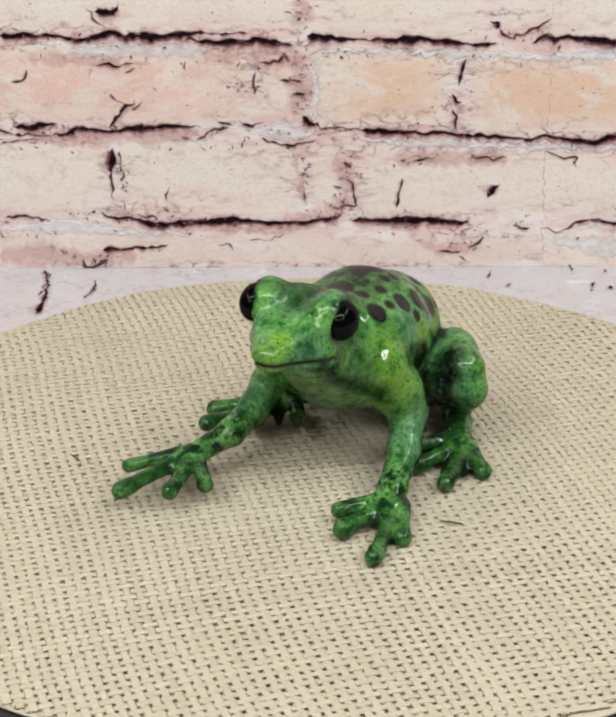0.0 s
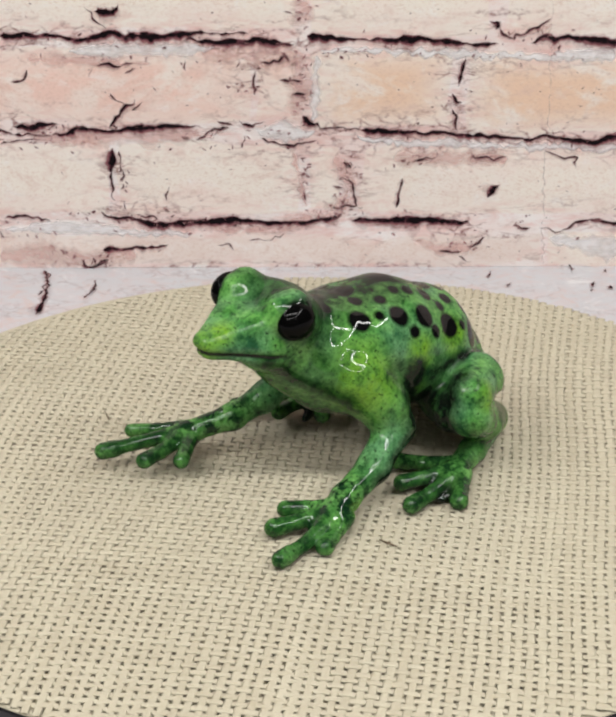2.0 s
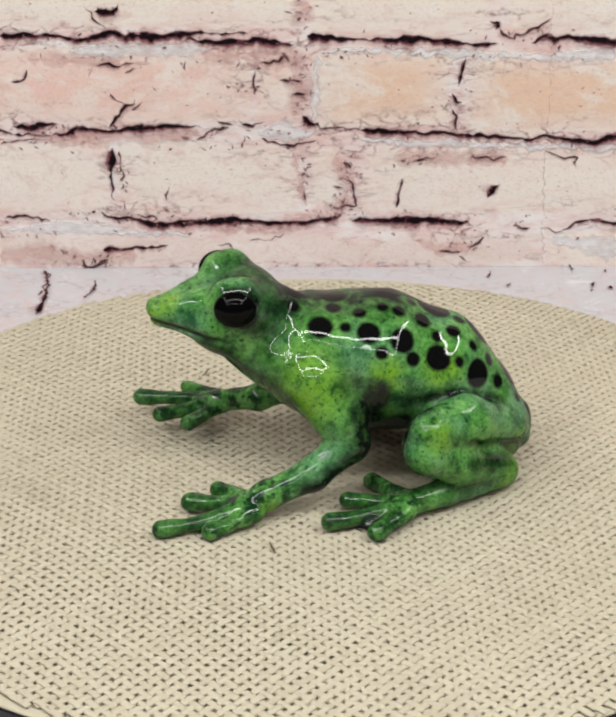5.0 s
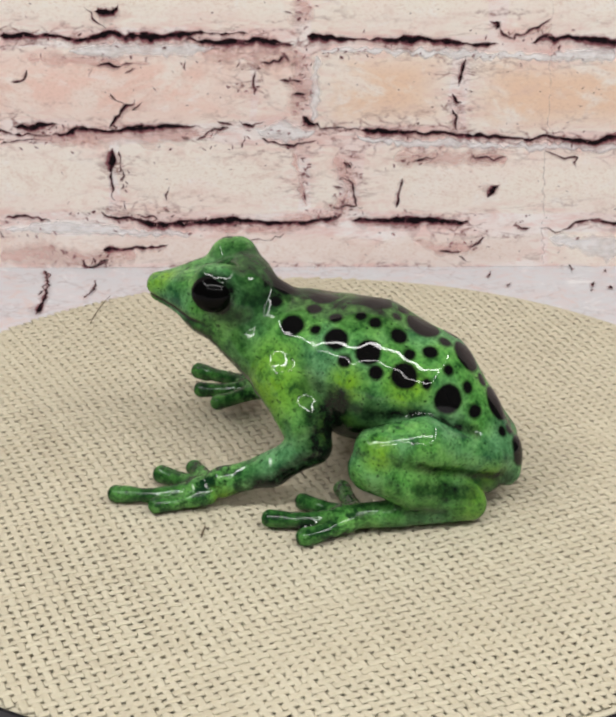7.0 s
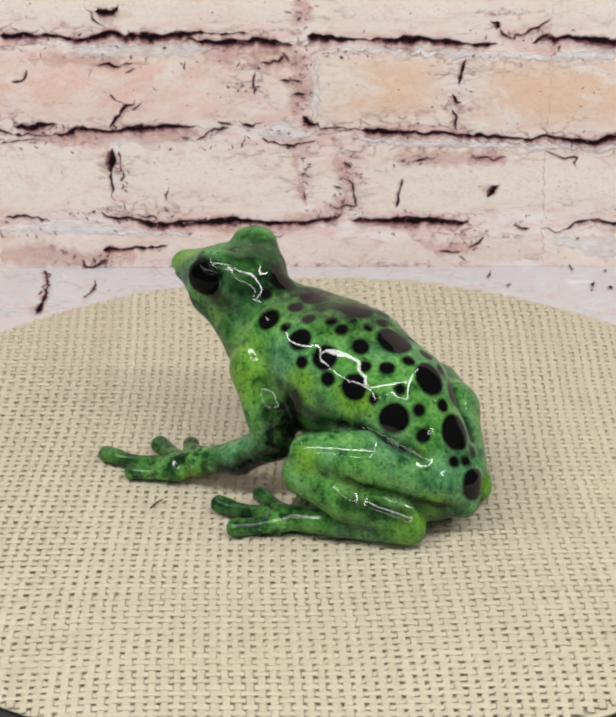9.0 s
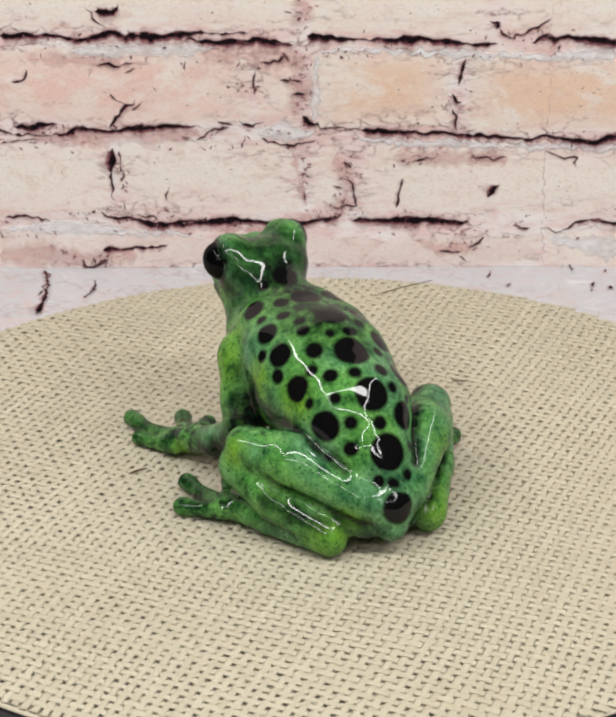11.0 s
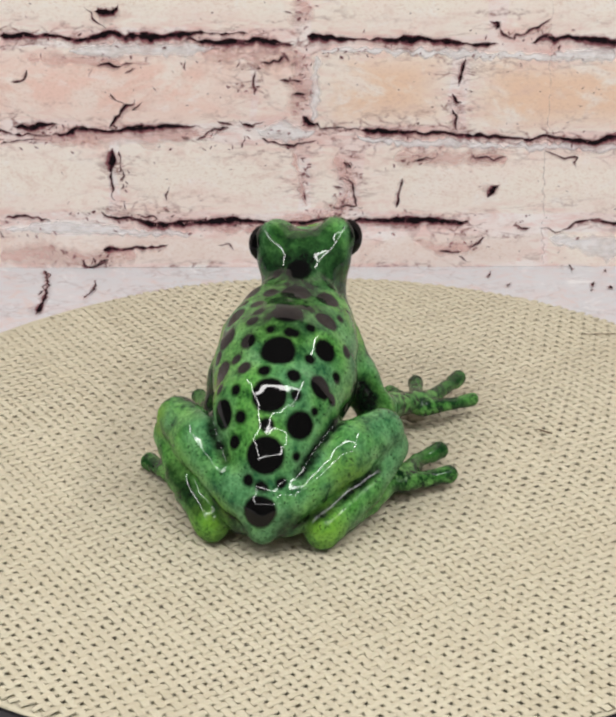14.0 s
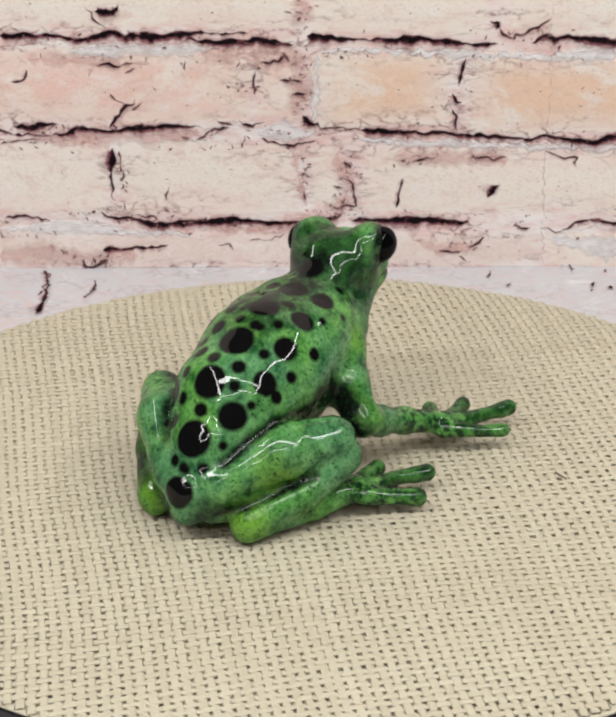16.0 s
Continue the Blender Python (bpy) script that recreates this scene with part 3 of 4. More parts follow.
# the dark edge from the corner of the mouth to the armpit
HEM = ((28, 8.6, 40.4), (21, 8.4, 35.2), (17, 9.7, 32.4), (13, 11.5, 29.8), (9, 14.8, 27))


def build_frog():
    frog = new("frog_figurine")
    tagged(frog, "glossy green glazed frog figurine with black spots, sitting on burlap", "figurine")
    axes, fields, whole = frog_field()
    cells, quads = skin_of(whole)
    p = LO + cells * VOX
    grad = np.stack([sample(g, cells) for g in np.gradient(whole)], 1)
    normal = grad / np.maximum(np.linalg.norm(grad, axis=1), 1e-9)[:, None]
    limb = np.argmin(np.stack([sample(f, cells) for f in fields]), axis=0)
    owner = np.sort(limb[quads], axis=1)[:, 1]
    spot = np.zeros(len(p))
    for x, y, z, r in SPOTS_MIDDLE + SPOTS_LEFT + SPOTS_LEFT_LOW + SPOTS_RIGHT:
        near = np.linalg.norm(p - (x, y, z), axis=1)
        spot = np.maximum(spot, np.clip(0.5 + (r - near) / 2.4, 0, 1))
    spot[limb > 0] = 0
    yellow = blob(p, (39.5, 0, 46.5, 4.5), (37, 2, 49, 3.5), (4, 15, 31, 8), (-44, 13, 6, 5), (-25, 28, 22, 3.5), (15, 24, 3, 3), (-44, -13, 6, 5), (-46, 8, 11, 4), (-28, 14, 33, 4.5), (-14, 16, 34, 4), (-38, -17, 18, 5), (3, -12, 34, 4), (-12, 18, 22, 4))
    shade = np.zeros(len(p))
    for most, r, *points in WASHES_AND_SHADE:
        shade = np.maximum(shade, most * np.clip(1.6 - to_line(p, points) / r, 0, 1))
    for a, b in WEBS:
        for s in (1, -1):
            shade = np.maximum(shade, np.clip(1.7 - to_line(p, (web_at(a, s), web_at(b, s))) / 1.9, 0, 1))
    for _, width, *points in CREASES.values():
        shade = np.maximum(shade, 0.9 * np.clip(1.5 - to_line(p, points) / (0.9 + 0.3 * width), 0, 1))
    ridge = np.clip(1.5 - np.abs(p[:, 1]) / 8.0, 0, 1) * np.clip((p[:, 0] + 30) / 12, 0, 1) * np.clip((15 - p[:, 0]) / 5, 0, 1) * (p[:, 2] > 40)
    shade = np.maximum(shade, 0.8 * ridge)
    for side in (1, -1):
        shade = np.maximum(shade, np.clip(3.45 - np.linalg.norm(p - (21.4 - side * 1.1, side * 11.7, 51.1 - side * 0.9), axis=1) / 1.95, 0, 1))
    hem = np.min([to_line(p, [(x, side * y, z) for x, y, z in HEM]) for side in (1, -1)], axis=0)
    shade = np.maximum(shade, 0.55 * np.clip(1.4 - hem / 1.8, 0, 1))
    lip = 45.0 - 0.15 * (40.5 - p[:, 0]) - 0.07 * p[:, 1]
    shade = np.maximum(shade, np.exp(-(((p[:, 2] - lip) / 0.5) ** 2)) * np.clip((p[:, 0] - 22) / 4, 0, 1) * (limb == 0))
    # dark green of feet, throat and nape, plus belly and groin shade painted in
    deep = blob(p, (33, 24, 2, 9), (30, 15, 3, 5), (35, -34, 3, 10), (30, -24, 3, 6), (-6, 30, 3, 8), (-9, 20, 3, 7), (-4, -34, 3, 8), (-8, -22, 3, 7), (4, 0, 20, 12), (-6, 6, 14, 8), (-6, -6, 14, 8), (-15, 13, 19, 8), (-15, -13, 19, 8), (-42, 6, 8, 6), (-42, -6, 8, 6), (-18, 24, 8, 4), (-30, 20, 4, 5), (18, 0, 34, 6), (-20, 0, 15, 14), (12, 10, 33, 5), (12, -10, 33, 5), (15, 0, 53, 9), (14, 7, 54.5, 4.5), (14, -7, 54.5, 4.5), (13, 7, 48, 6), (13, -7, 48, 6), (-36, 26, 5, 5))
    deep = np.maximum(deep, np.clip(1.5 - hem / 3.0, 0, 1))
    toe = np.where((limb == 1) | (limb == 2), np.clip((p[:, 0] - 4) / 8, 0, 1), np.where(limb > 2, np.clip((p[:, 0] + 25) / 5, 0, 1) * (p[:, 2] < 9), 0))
    spot = np.maximum(spot, 0.66 * np.exp(-(((p[:, 2] - lip) / 0.55) ** 2)) * np.clip((p[:, 0] - 23) / 3, 0, 1) * (limb == 0))
    names = ("body", "front_leg", "front_leg", "hind_leg", "hind_leg")
    for i, name in enumerate(names):
        q = quads[owner == i]
        used, q = np.unique(q, return_inverse=True)
        q = q.reshape(-1, 4)
        me = bpy.data.meshes.new(name)
        me.from_pydata((p[used] * MM).tolist(), [], q.tolist())
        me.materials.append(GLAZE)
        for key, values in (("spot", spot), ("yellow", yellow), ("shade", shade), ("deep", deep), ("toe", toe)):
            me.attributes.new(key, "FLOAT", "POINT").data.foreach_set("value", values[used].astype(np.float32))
        me.polygons.foreach_set("use_smooth", [True] * len(me.polygons))
        me.normals_split_custom_set_from_vertices(normal[used].tolist())
        ob = new(name, me)
        ob.parent = frog
        ob.location = FROG_SHIFT
    for s in (1, -1):
        bm = bmesh.new()
        bmesh.ops.create_uvsphere(bm, u_segments=40, v_segments=24, radius=EYE_R * MM)
        for v in bm.verts:
            v.co = (v.co.x * 1.02, v.co.y * 0.74, v.co.z * 0.92)
        eye = part("eye", bm, EYE_GLASS, frog, "round glossy black eye")
        eye.location = Vector(FROG_SHIFT) + Vector((EYE_AT[0] - s * 1.1, s * EYE_AT[1] + 0.25, EYE_AT[2] - s * 0.9)) * MM
    return frog


FROG_SHIFT = (0, 0.0057, 0)
EYE_AT, EYE_R = (22.2, 10.6, 51.1), 5.0


# ---------- the brick backdrop: an embossed printed sheet behind, and one that lies under the turntable ----------
WALL_Y = 0.21
BASE_Z = TABLE_Z     # top of the sheet that lies on the table
BRICKS = (  # x from, x to, z from, z to, in millimetres on the sheet
    (-146.0, -7.6, 54.2, 80.9, "cream"),
    (-2.3, 58.5, 52.1, 80.7, "cream"),
    (64.7, 131.2, 51.6, 80.4, "cream"),
    (-136.4, -22.5, 22.1, 47.8, "pink"),
    (-20.2, -6.6, 22.4, 46.5, "pink"),
    (-0.5, 46.1, 19.7, 46.3, "orange"),
    (51.8, 124.7, 17.9, 46.0, "orange"),
    (-137.6, -71.3, -11.2, 14.0, "cream"),
    (-67.6, -6.2, -11.5, 14.1, "cream"),
    (-2.2, 7.3, -10.3, 13.1, "cream"),
    (15.0, 127.1, -12.4, 12.0, "cream"),
    (-140.8, 78.2, -30.7, -19.8, "dun"),
    (81.3, 129.4, -31.4, -20.0, "cream"),
)
SHEET_RNG = np.random.default_rng(21)


def brick(x0, x1, z0, z1, tone, parent):
    """One low, ragged brick of the embossed print."""
    nx, nz = max(4, int((x1 - x0) / 5)), 6
    rng = SHEET_RNG
    verts, heart = [], []
    top, low = 0.9 * smooth_noise(rng, nx + 1, 2), 0.9 * smooth_noise(rng, nx + 1, 2)
    left, right = 0.9 * smooth_noise(rng, nz + 1, 2), 0.9 * smooth_noise(rng, nz + 1, 2)
    for j in range(nz + 1):
        for i in range(nx + 1):
            u, v = i / nx, j / nz
            x = x0 + (x1 - x0) * u + left[j] * (1 - u) + right[j] * u
            z = z0 + (z1 - z0) * v + low[i] * (1 - v) + top[i] * v
            edge = min(i, nx - i, j, nz - j)
            verts.append((x * MM, WALL_Y - (0.0001, 0.0002, 0.0003)[min(edge, 2)], z * MM))
            heart.append(min(1.0, min(i, nx - i, 1.4 * j, 1.4 * (nz - j)) / 2.5))
    faces = [(a, a + 1, a + nx + 2, a + nx + 1) for j in range(nz) for a in range(j * (nx + 1), j * (nx + 1) + nx)]
    ob = link_mesh("brick", verts, faces, BRICK_INK[tone], parent)
    ob.data.attributes.new("heart", "FLOAT", "POINT").data.foreach_set("value", heart)
    return ob


EDGED = ((-3.4, 0.0), (-1.0, 0.30), (-0.42, 0.75), (0.0, 1.1), (0.42, 0.85), (0.62, 0.30), (1.5, 0.0))
BROAD = ((-2.2, 0.0), (-1.5, 0.5), (-0.8, 0.9), (0.0, 1.0), (0.8, 0.9), (1.5, 0.5), (2.2, 0.0))


def ribbon(points, seed, across=EDGED):
    """A ragged band of ink along points (x, y, width) in millimetres: its places, faces and strength across."""
    rng = np.random.default_rng(seed)
    p = np.array(points, float)
    run = np.r_[0, np.cumsum(np.hypot(*np.diff(p[:, :2], axis=0).T))]
    n = max(3, int(run[-1] / 0.7))
    s = np.linspace(0, run[-1], n)
    x, y, w = (np.interp(s, run, p[:, i]) for i in range(3))
    dx, dy = np.gradient(x), np.gradient(y)
    length = np.maximum(np.hypot(dx, dy), 1e-6)
    nx, ny = -dy / length, dx / length
    wob = 0.16 * w * smooth_noise(rng, n, 6) + np.where(w < 1.3, 0.30, 0.16) * smooth_noise(rng, n, 2) + np.where(w < 1.3, 0.3, 0.0) * smooth_noise(rng, n, 4)
    ends = np.clip(np.minimum(s, run[-1] - s) / 1.6, 0.22, 1)
    wide = ends * np.where(w < 1.3, 0.60, 0.78) * w * np.clip(1 + 0.30 * smooth_noise(rng, n, 7) + np.where(w < 1.3, 0.4, 0.15) * smooth_noise(rng, n, 2), 0.2, 2.0)
    verts, ink = [], []
    for side, strength in across:
        reach = side * wide + (0.25 * np.sign(side) if abs(side) > 1 else 0)
        verts.append(np.stack([x + nx * (wob + reach), y + ny * (wob + reach)], 1))
        ink.append(np.full(n, strength) * np.where((s < 0.01) | (s > run[-1] - 0.01), 0.6, 1))
    k = len(verts)
    faces = [(r * n + i, r * n + i + 1, (r + 1) * n + i + 1, (r + 1) * n + i) for r in range(k - 1) for i in range(n - 1)]
    return np.concatenate(verts), faces, np.concatenate(ink)


LAYER = [0]


def ink_mesh(name, flat, faces, ink, parent, upright=True, lift=0.0, material=None):
    """Lays a band of ink on the upright sheet or on the lying one."""
    if upright:
        verts = [(a * MM, WALL_Y - 0.0005 - lift, b * MM) for a, b in flat]
    else:
        verts = [(a * MM, b * MM, BASE_Z + 0.0004 + lift) for a, b in flat]
    ob = link_mesh(name, verts, faces, material or CRACK_INK, parent)
    ob.data.attributes.new("ink", "FLOAT", "POINT").data.foreach_set("value", ink.astype(np.float32))
    return ob


def build_washes(sheet):
    """Pale mortar smears and pink blushes of the print."""
    def lay(name, material, *points):
        LAYER[0] += 1
        ink_mesh(name, *ribbon(points, LAYER[0], BROAD), sheet, True, LAYER[0] * 3e-6 - 0.00014, material)

    lay("mortar_smear", PALE_WASH, (-83.4, 46.7, 0.6), (-68.0, 47.0, 2.1), (-44.8, 47.2, 1.8), (-34.0, 47.8, 0.5))
    lay("mortar_smear", PALE_WASH, (1.4, 47.1, 0.6), (32.2, 46.0, 1.0), (77.0, 44.3, 1.2), (101.1, 45.1, 1.8))
    lay("mortar_smear", PALE_WASH, (13.9, 15.7, 0.5), (32.8, 14.0, 1.1), (72.1, 12.9, 0.8), (103.1, 12.1, 1.6), (111.4, 12.1, 1.2))
    lay("mortar_smear", PALE_WASH, (-20.6, 18.6, 0.6), (-12.8, 17.7, 2.4), (-4.9, 17.7, 2.2), (-0.2, 18.5, 0.5))
    lay("mortar_smear", PALE_WASH, (-109.2, -17.1, 0.8), (-86.7, -16.4, 2.1), (-69.2, -18.1, 1.3), (-43.6, -19.4, 0.6))
    lay("mortar_smear", PALE_WASH, (0.2, 45.2, 0.8), (-0.5, 32.4, 1.4), (-1.0, 21.8, 0.7))
    lay("mortar_smear", PALE_WASH, (81.5, -21.2, 1.2), (105.2, -24.7, 3.0), (116.9, -24.7, 3.0))
    lay("blush", BLUSH_WASH, (-38.7, 46.1, 1.2), (-20.2, 44.9, 2.7), (-6.3, 43.3, 2.4), (-5.1, 32.4, 3.0), (-8.0, 23.5, 1.6))
    lay("blush", BLUSH_WASH, (-97.6, 16.4, 1.3), (-69.3, 16.0, 2.2), (-42.6, 16.9, 1.6), (-34.8, 16.2, 0.7))
    lay("blush", BLUSH_WASH, (-33.9, -17.4, 1.0), (-14.7, -17.4, 1.6), (7.7, -11.0, 2.8), (11.6, -0.6, 2.4), (6.1, 9.4, 1.6))
    lay("blush", BLUSH_WASH, (26.6, 8.5, 2.1), (48.6, 8.5, 2.4), (66.0, 8.4, 1.8))
    lay("blush", BLUSH_WASH, (-111.5, -27.5, 3.0), (-92.2, -27.5, 3.4), (-63.1, -27.3, 1.8))
    lay("blush", BLUSH_WASH, (-7.8, 54.7, 1.8), (-5.5, 59.4, 2.2), (-3.1, 64.0, 1.8))
    lay("blush", BLUSH_WASH, (62.1, 51.9, 0.5), (70.5, 52.5, 1.3), (78.8, 55.9, 0.5))
    lay("blush", BLUSH_WASH, (54.3, -24.5, 1.6), (43.1, -25.4, 1.6), (33.4, -21.0, 1.2))
    lay("blush", BLUSH_WASH, (-97.5, 43.9, 1.2), (-72.8, 43.0, 1.6), (-55.8, 42.2, 0.8))
    lay("blush", BLUSH_WASH, (-8.1, 11.1, 1.0), (-4.4, -0.5, 1.0), (-3.8, -9.0, 0.7))


def build_cracks(sheet, base):
    def on_wall(*points):
        LAYER[0] += 1
        ink_mesh("crack", *ribbon(points, LAYER[0]), sheet, True, LAYER[0] * 4e-6)

    def on_base(*points):
        LAYER[0] += 1
        ink_mesh("crack", *ribbon(points, LAYER[0]), base, False, LAYER[0] * 4e-6)

    on_wall((-106.2, 52.5, 2.2), (-96.9, 52.5, 1.9), (-84.7, 51.5, 1.3), (-80.1, 50.5, 2.5), (-69.3, 52.0, 3.1), (-55.5, 51.7, 2.7), (-46.2, 52.3, 2.2), (-38.5, 53.2, 1.1), (-22.4, 52.5, 1.1))
    on_wall((-45.5, 50.7, 0.6), (-32.4, 49.7, 1.6), (-20.1, 50.6, 2.5), (-14.0, 49.6, 2.8), (-7.1, 48.7, 0.6))
    on_wall((-2.9, 52.1, 3.1), (1.4, 50.9, 1.9), (10.6, 50.8, 1.6), (24.5, 50.5, 1.7), (32.1, 51.1, 2.0), (41.4, 49.8, 2.0), (50.6, 49.4, 2.4), (56.8, 48.8, 1.6), (61.4, 49.2, 0.5))
    on_wall((72.2, 49.3, 0.8), (78.2, 51.1, 2.4), (87.5, 50.6, 2.0), (100.9, 49.9, 2.4), (112.0, 50.5, 1.9))
    on_wall((58.1, 56.9, 1.3), (61.1, 56.6, 2.2), (61.5, 54.4, 3.5), (60.5, 53.5, 1.3))
    on_wall((61.5, 54.1, 1.6), (63.5, 51.6, 1.4), (66.3, 50.3, 0.6))
    on_wall((64.4, 50.6, 0.6), (70.5, 53.1, 0.8), (75.8, 55.0, 0.8), (78.7, 57.5, 0.5))
    on_wall((-114.6, 19.7, 0.9), (-108.4, 19.2, 1.6), (-102.2, 18.0, 0.8), (-92.8, 16.7, 0.6), (-86.5, 17.3, 1.6), (-82.5, 19.0, 1.9), (-70.8, 18.3, 1.6), (-61.3, 19.6, 2.4), (-50.3, 20.2, 2.2), (-40.9, 20.1, 0.6))
    on_wall((-103.6, 21.0, 0.9), (-95.8, 20.3, 1.9), (-87.9, 21.3, 0.5))
    on_wall((-108.7, 14.4, 0.5), (-102.3, 15.7, 0.5), (-94.4, 16.4, 0.3))
    on_wall((-41.1, 15.5, 0.5), (-34.7, 18.8, 0.9), (-30.0, 20.1, 0.6))
    on_wall((-33.8, 22.1, 0.9), (-28.4, 21.1, 0.6))
    on_wall((-26.8, 21.4, 0.9), (-22.4, 20.1, 1.7), (-17.4, 21.4, 0.6))
    on_wall((-19.1, 16.1, 0.5), (-14.4, 14.5, 0.8), (-9.3, 13.1, 1.1), (-4.9, 14.1, 0.6), (0.1, 15.4, 0.6))
    on_wall((15.5, 18.3, 2.0), (32.7, 17.9, 1.3), (46.8, 17.4, 1.6), (56.3, 16.5, 1.1), (67.3, 15.5, 1.4), (78.2, 16.5, 1.1), (89.3, 14.8, 1.4), (97.1, 14.4, 1.7), (102.8, 16.4, 2.2), (114.2, 17.3, 1.6))
    on_wall((-4.9, 23.6, 1.9), (-1.8, 21.3, 2.0), (1.7, 19.7, 0.5), (15.5, 19.3, 0.5))
    on_wall((-75.3, -11.4, 0.8), (-69.8, -13.5, 1.1), (-62.6, -13.9, 1.3), (-56.3, -15.6, 2.0), (-49.9, -15.3, 2.5), (-40.3, -14.6, 2.0), (-27.5, -14.0, 2.2), (-14.7, -14.7, 1.6), (-5.1, -15.1, 1.7), (4.5, -13.4, 1.9), (8.5, -12.1, 0.8))
    on_wall((-62.6, -12.5, 0.6), (-57.0, -12.5, 0.9), (-55.4, -13.9, 0.6))
    on_wall((12.2, -13.8, 1.4), (25.3, -14.2, 2.2), (38.0, -14.2, 2.7), (47.6, -14.6, 1.9), (53.7, -16.1, 0.6))
    on_wall((68.5, -16.7, 1.3), (74.9, -17.2, 0.5))
    on_wall((77.8, -17.4, 0.5), (86.1, -18.4, 0.5), (90.8, -15.0, 0.8), (97.1, -14.7, 1.4), (104.7, -15.4, 1.6), (116.3, -15.1, 1.3))
    on_wall((-108.9, -12.7, 1.1), (-100.9, -12.0, 0.8), (-93.0, -13.9, 0.6))
    on_wall((-75.1, -24.6, 1.9), (-71.9, -24.1, 2.5), (-68.7, -24.8, 1.7), (-63.0, -23.5, 0.9), (-55.8, -24.2, 1.3), (-51.7, -22.6, 0.5))
    on_wall((-82.6, -28.9, 0.9), (-80.6, -31.9, 1.4), (-72.9, -28.6, 0.6))
    on_wall((-110.9, -18.0, 0.6), (-108.8, -19.9, 0.8))
    on_wall((-70.1, 12.7, 1.9), (-70.7, 8.9, 2.5), (-70.9, 2.2, 0.9), (-70.1, -2.0, 1.4), (-70.0, -6.7, 0.8))
    on_wall((-68.3, 11.3, 1.3), (-67.1, 8.9, 0.5), (-67.8, 6.4, 0.5), (-66.7, 2.2, 0.5), (-68.1, 0.5, 0.5))
    on_wall((-66.8, -7.1, 0.9), (-66.3, -10.1, 0.6))
    on_wall((50.5, 44.7, 0.6), (49.1, 37.8, 1.3), (48.6, 34.1, 0.5))
    on_wall((46.8, 31.9, 0.8), (47.8, 28.6, 0.9), (49.7, 28.6, 0.5))
    on_wall((46.6, 26.4, 0.8), (47.7, 24.1, 0.9), (47.6, 18.5, 0.9))
    on_wall((-21.4, 39.7, 0.8), (-21.6, 36.9, 0.8), (-20.7, 31.6, 0.9))
    on_wall((-70.7, 19.6, 1.1), (-68.7, 23.7, 0.9), (-64.7, 27.7, 1.7), (-62.8, 30.6, 0.5))
    on_wall((-70.2, 32.3, 0.3), (-66.0, 27.7, 0.5))
    on_wall((-59.1, 29.0, 0.3), (-63.4, 26.1, 0.5))
    on_wall((-97.7, 40.4, 0.8), (-99.1, 37.2, 0.6), (-103.9, 35.8, 0.3))
    on_wall((-76.3, 41.0, 0.5), (-76.9, 37.8, 0.8))
    on_wall((-44.9, 43.4, 0.9), (-44.4, 40.1, 0.8))
    on_wall((-56.1, 33.8, 0.8), (-54.1, 32.5, 0.6))
    on_wall((-74.1, 41.9, 0.5), (-69.7, 42.2, 0.8), (-65.9, 41.6, 0.6), (-61.9, 43.5, 0.6))
    on_wall((-64.9, 39.6, 0.8), (-60.8, 40.9, 0.6))
    on_wall((-18.7, 42.7, 0.5), (-12.5, 43.0, 0.8), (-10.6, 44.2, 1.3), (-9.4, 42.3, 0.6))
    on_wall((-12.3, 36.9, 0.9), (-9.5, 35.9, 1.1), (-4.5, 35.6, 0.5))
    on_wall((-7.9, 32.4, 0.8), (-4.8, 31.7, 0.8), (-3.0, 32.0, 0.6))
    on_wall((-74.2, 60.8, 0.8), (-70.4, 61.1, 2.2), (-68.1, 60.5, 1.6), (-66.0, 63.0, 0.8))
    on_wall((-5.6, 8.6, 1.6), (-3.7, 8.1, 0.8))
    on_wall((-4.4, -3.1, 1.3), (-3.9, -6.9, 1.4))
    on_wall((-3.5, -9.6, 0.9), (-2.5, -10.3, 0.5))
    on_wall((5.8, -1.4, 0.8), (9.6, -1.8, 0.9))
    on_wall((7.7, 1.4, 0.6), (11.5, 1.1, 0.6), (13.4, -2.3, 0.8), (14.0, -8.7, 1.3), (9.6, -9.0, 0.5), (5.3, -9.8, 0.5))
    on_wall((9.2, 7.4, 0.8), (10.5, 6.1, 1.4), (10.8, 7.8, 0.6))
    on_wall((29.5, 1.4, 0.9), (28.9, -2.3, 0.9), (27.1, -9.4, 0.9))
    on_wall((62.8, -0.8, 0.9), (60.7, -4.1, 2.4), (60.1, -5.4, 1.9), (59.5, -6.1, 0.8))
    on_wall((53.3, 9.3, 1.3), (56.2, 8.6, 0.9), (58.8, 9.3, 0.6), (61.3, 7.3, 0.8), (63.6, 9.2, 0.9), (65.6, 9.6, 0.5))
    on_wall((78.5, 10.5, 0.6), (84.8, 8.8, 0.5), (89.9, 8.8, 0.6), (89.8, 4.8, 0.6))
    on_wall((-10.8, 60.9, 0.5), (-7.7, 59.7, 0.5))
    on_wall((51.1, -25.9, 0.6), (47.1, -26.2, 0.8), (42.3, -25.4, 0.3))
    on_wall((59.0, -20.2, 0.9), (56.7, -22.8, 0.8), (52.7, -23.5, 0.5))
    on_wall((49.6, -28.0, 0.6), (53.1, -29.0, 0.6))
    on_wall((-77.2, 62.4, 0.5), (-71.5, 54.9, 0.6), (-70.4, 54.3, 0.5))
    on_wall((33.7, 7.4, 0.6), (36.8, 7.7, 0.8), (42.0, 8.7, 0.3))
    on_wall((-51.0, -1.2, 0.5), (-52.5, -7.1, 0.5))
    on_wall((-53.2, -9.1, 1.1), (-51.0, -10.8, 0.8))
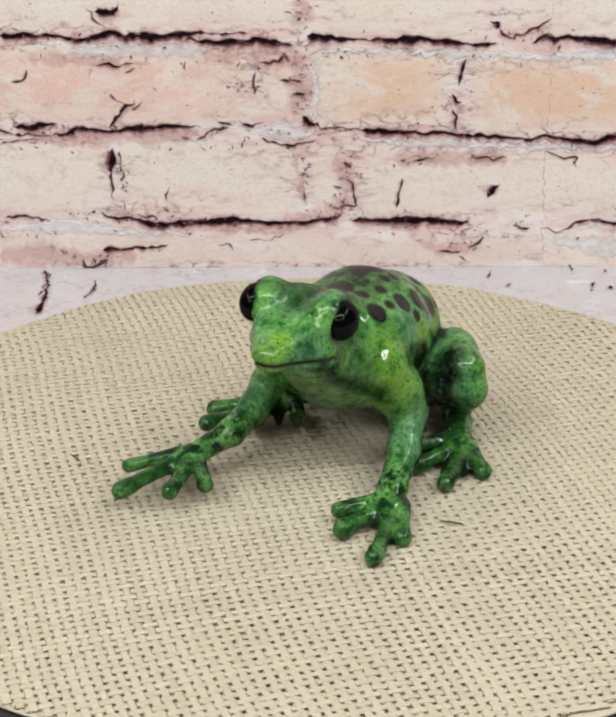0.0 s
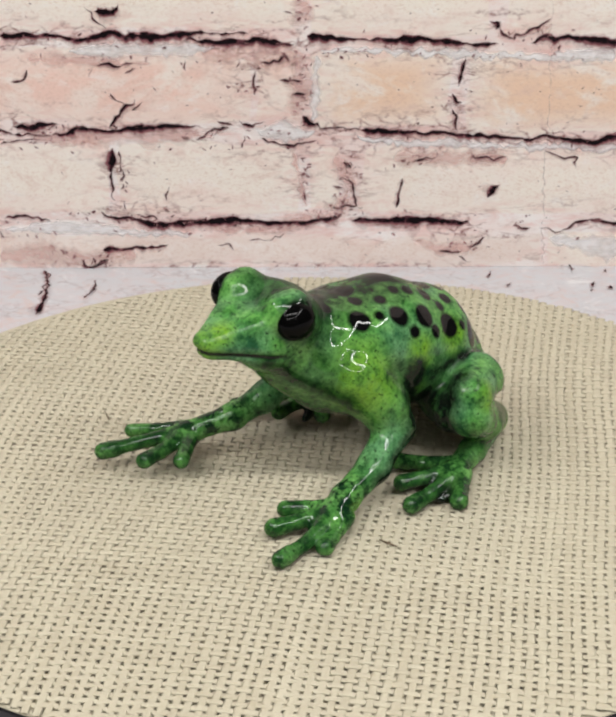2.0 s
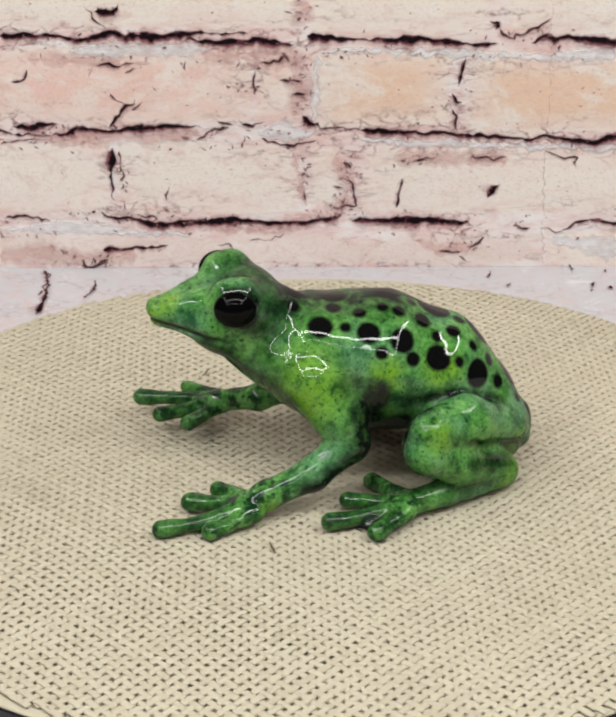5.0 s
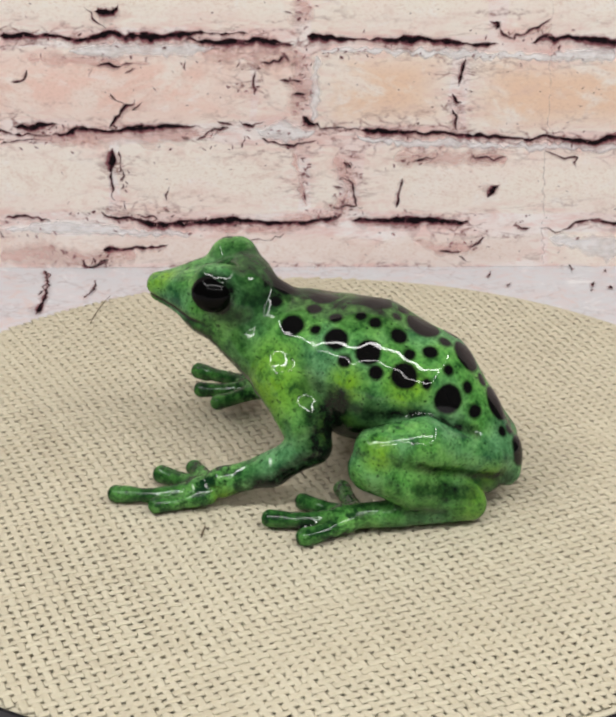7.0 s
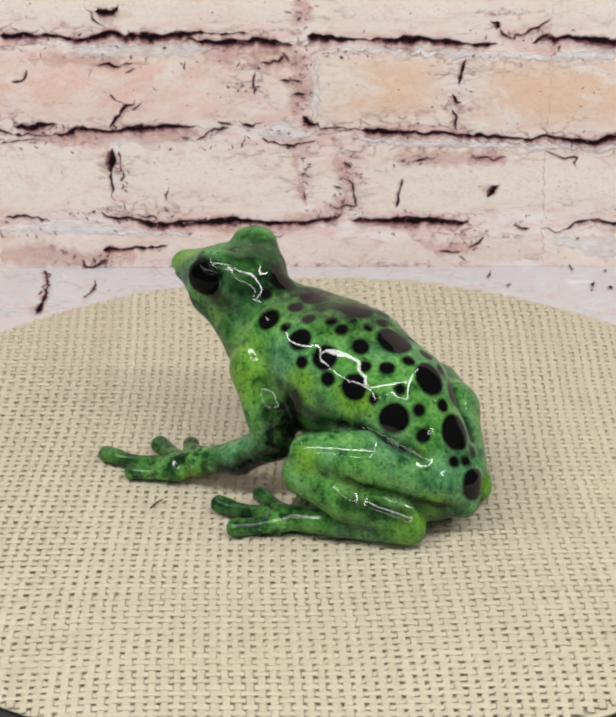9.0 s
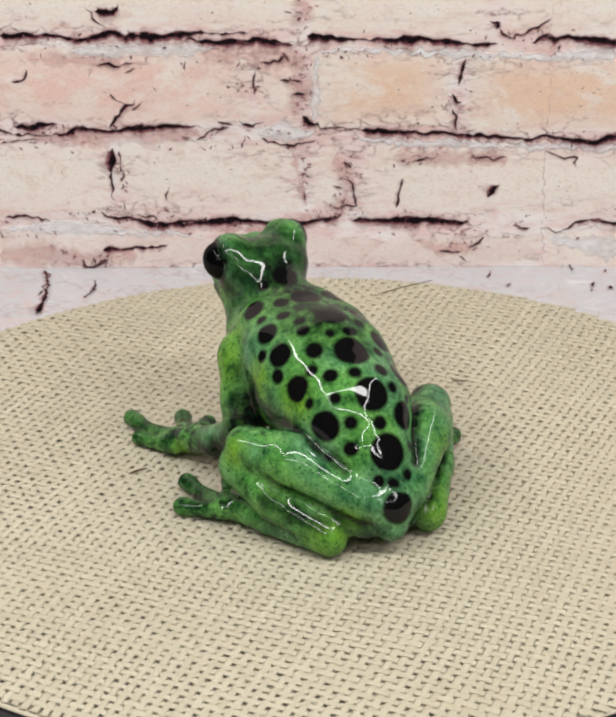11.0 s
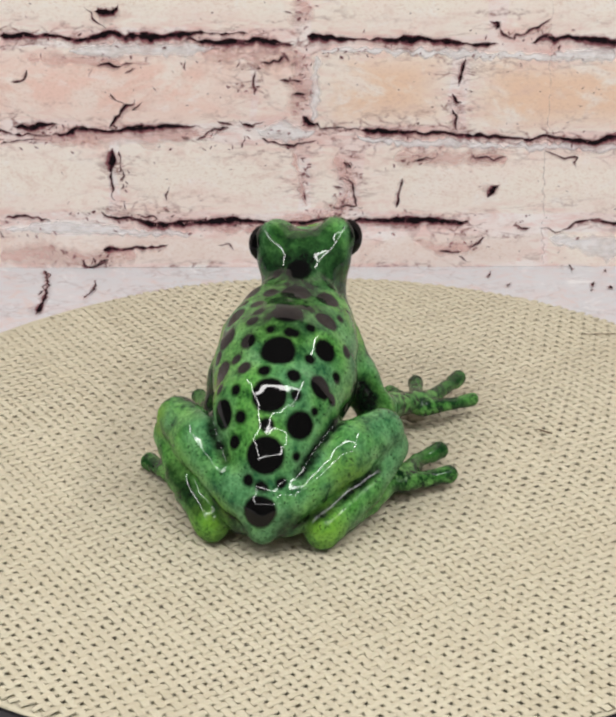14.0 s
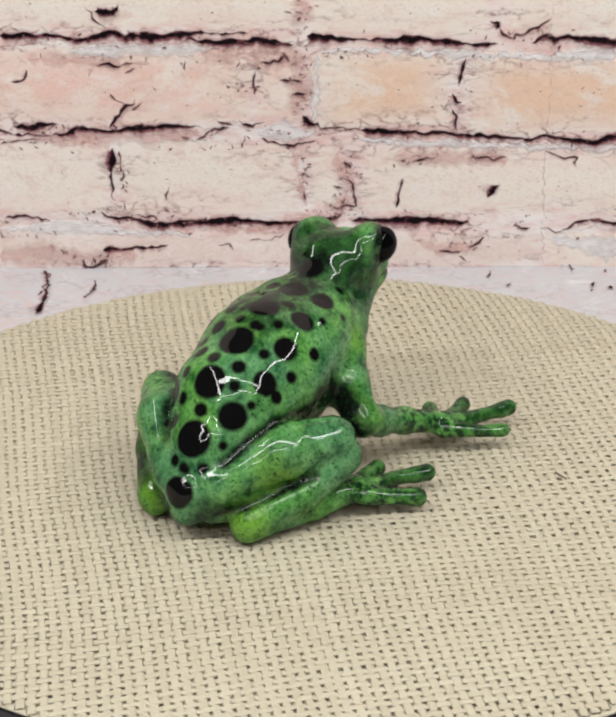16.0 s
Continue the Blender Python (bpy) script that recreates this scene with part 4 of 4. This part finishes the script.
    on_wall((-34.1, -24.2, 0.5), (-31.2, -22.9, 0.5), (-29.0, -25.1, 0.5))
    on_wall((-23.6, -20.8, 0.3), (-18.0, -21.2, 0.5), (-10.7, -19.2, 0.3))
    on_base((-96.1, 207.4, 0.8), (-93.7, 198.9, 1.1), (-93.3, 187.4, 0.8), (-92.4, 182.5, 1.4), (-92.6, 171.5, 2.0), (-93.9, 166.8, 0.6))
    on_base((-93.3, 203.9, 0.6), (-92.2, 191.4, 0.8), (-94.8, 183.3, 0.6))
    on_base((-76.7, 197.5, 0.5), (-76.3, 190.5, 0.8), (-78.2, 180.8, 0.9))
    on_base((60.6, 204.9, 0.6), (60.3, 197.7, 0.6))
    on_base((66.3, 193.6, 1.1), (66.1, 189.5, 0.9))
    on_base((100.8, 205.9, 1.1), (101.3, 202.5, 1.1))
    on_base((95.5, 194.2, 0.9), (95.2, 189.2, 0.8))
    on_base((100.4, 190.8, 1.7), (101.2, 187.6, 1.3))
    on_base((93.5, 186.0, 1.1), (95.0, 187.6, 0.6))
    on_base((89.3, 204.2, 0.5), (88.4, 215.4, 0.5))
    for x, z in ((-34.5, 59.5), (-29.5, 4.6), (90.1, 43.6), (90.6, 33.7), (94.3, 32.4), (90.2, 26.9), (52.6, 32.8), (69.4, 41.3), (70.4, 47.1), (90.6, 48.7), (64.8, 39.4), (39.6, 27.0), (-43.8, 27.6), (-36.7, 31.7), (-0.3, -32.3), (-2.8, -32.7), (32.8, -33.5), (87.0, -3.9), (104.1, -10.2), (87.4, -28.1), (85.2, -26.4), (-14.9, -29.8), (17.4, -27.3), (-108.6, -31.8), (-99.5, -29.6), (-86.2, -7.0), (-41.0, 19.2), (33.2, 35.5)):
        on_wall((x - 0.5, z, 0.9), (x + 0.4, z + 0.1, 0.9))
    # where two widths of the print meet
    LAYER[0] += 1
    flat, faces, ink = ribbon(((79.2, 69.9, 0.5), (79.2, 57.5, 0.5), (79.4, 32.1, 0.5), (78.8, 10.9, 0.5), (79.1, -14.3, 0.5), (79.8, -31.2, 0.5)), 77)
    ink_mesh("seam", flat, faces, ink * 0.33, sheet, True, LAYER[0] * 4e-6)


CHIP = ((-1.5, 0.0), (-0.6, 0.75), (0.0, 1.1), (0.55, 0.9), (1.1, 0.0))


def build_fine_cracks(sheet):
    """Short cracks, flakes and specks that gather along the joints."""
    rng = np.random.default_rng(5)
    flat, faces, ink, base = [], [], [], 0
    rows = (51.0, 47.5, 44.5, 20.5, 17.0, 13.0, -12.5, -15.5, -19.5)
    crumbled = ((-5.5, 42, 4, 5), (-5.5, 30, 4, 6), (10, -6, 4, 5), (10, 6, 3, 4), (-67, 2, 1.6, 9), (36, 8.5, 10, 2), (57, 8.5, 6, 2), (52, -24, 9, 3), (-4, 60, 3, 5), (-56, -13, 12, 2), (-24, -15.5, 14, 2),
                (6, -12.5, 7, 2), (-24, 35, 6, 5), (-60, 43, 16, 2), (-85, 18, 16, 3), (-35, 16, 12, 3), (70, 52, 6, 2), (-76, -29, 7, 2), (8, 46, 12, 2), (-97, 16, 8, 3), (-14, 17, 8, 3), (-4, 2, 2, 8), (-95, -27, 10, 4))
    for k in range(600):
        kind = k % 4
        if kind < 2:
            cx, cz, rx, rz = crumbled[(k // 4) % len(crumbled)]
            x, z = cx + rx * rng.normal(0, 0.6), cz + rz * rng.normal(0, 0.6)
        elif kind == 2:
            x, z = rng.uniform(-115, 115), rows[k % 9] + rng.normal(0, 1.8)
        else:
            x, z = rng.uniform(-115, 115), rng.uniform(-30, 70)
        turn = rng.normal(0, 0.55) + (math.pi / 2 if rng.random() < 0.3 else 0)
        line, w = [], rng.uniform(0.6, 1.29) if kind < 3 else rng.uniform(0.35, 0.75)
        for i in range(int(rng.integers(2, 5)) if kind < 3 else 2):
            line.append((x, z, w * rng.uniform(0.45, 1.1)))
            turn += rng.normal(0, 0.55)
            step = rng.uniform(0.3, 0.9) if kind < 3 else rng.uniform(0.2, 0.6)
            x, z = x + step * math.cos(turn), z + step * math.sin(turn)
        p, f, s = ribbon(line, 1000 + k, CHIP)
        flat.append(p)
        faces += [tuple(base + i for i in q) for q in f]
        ink.append(s * rng.uniform(0.62, 1.05))
        base += len(p)
    ob = ink_mesh("hair_cracks", np.concatenate(flat), faces, np.concatenate(ink), sheet, True, 0.0006)
    ob["kind"] = "stuff"


def build_backdrop():
    sheet = box_mesh("backdrop", -0.45, 0.45, WALL_Y, WALL_Y + 0.003, BASE_Z + 0.0001, 0.42, MORTAR_PRINT)
    tagged(sheet, "printed backdrop sheet of weathered cream and pink bricks", "backdrop", kind="structure")
    base = box_mesh("base_sheet", -0.45, 0.45, -0.30, WALL_Y + 0.002, BASE_Z - 0.003, BASE_Z, PALE_PRINT)
    tagged(base, "pale printed brick sheet lying under the turntable", "backdrop", kind="structure")
    for row in BRICKS:
        brick(*row, sheet)
    build_washes(sheet)
    build_cracks(sheet, base)
    build_fine_cracks(sheet)
    return sheet


# ---------- everything that turns ----------
def motions():
    spin = [(k * 0.5, SPIN * k * 0.5) for k in range(33)]
    walk(TURNTABLE, [(t, pose(0, 0, 0, 0, 0, a)) for t, a in spin])
    walk(FROG, [(t, pose(0, 0, 0, 0, 0, HEADING + a)) for t, a in spin])


build_room()
build_table()
TURNTABLE = build_turntable()
build_backdrop()
FROG = build_frog()
motions()
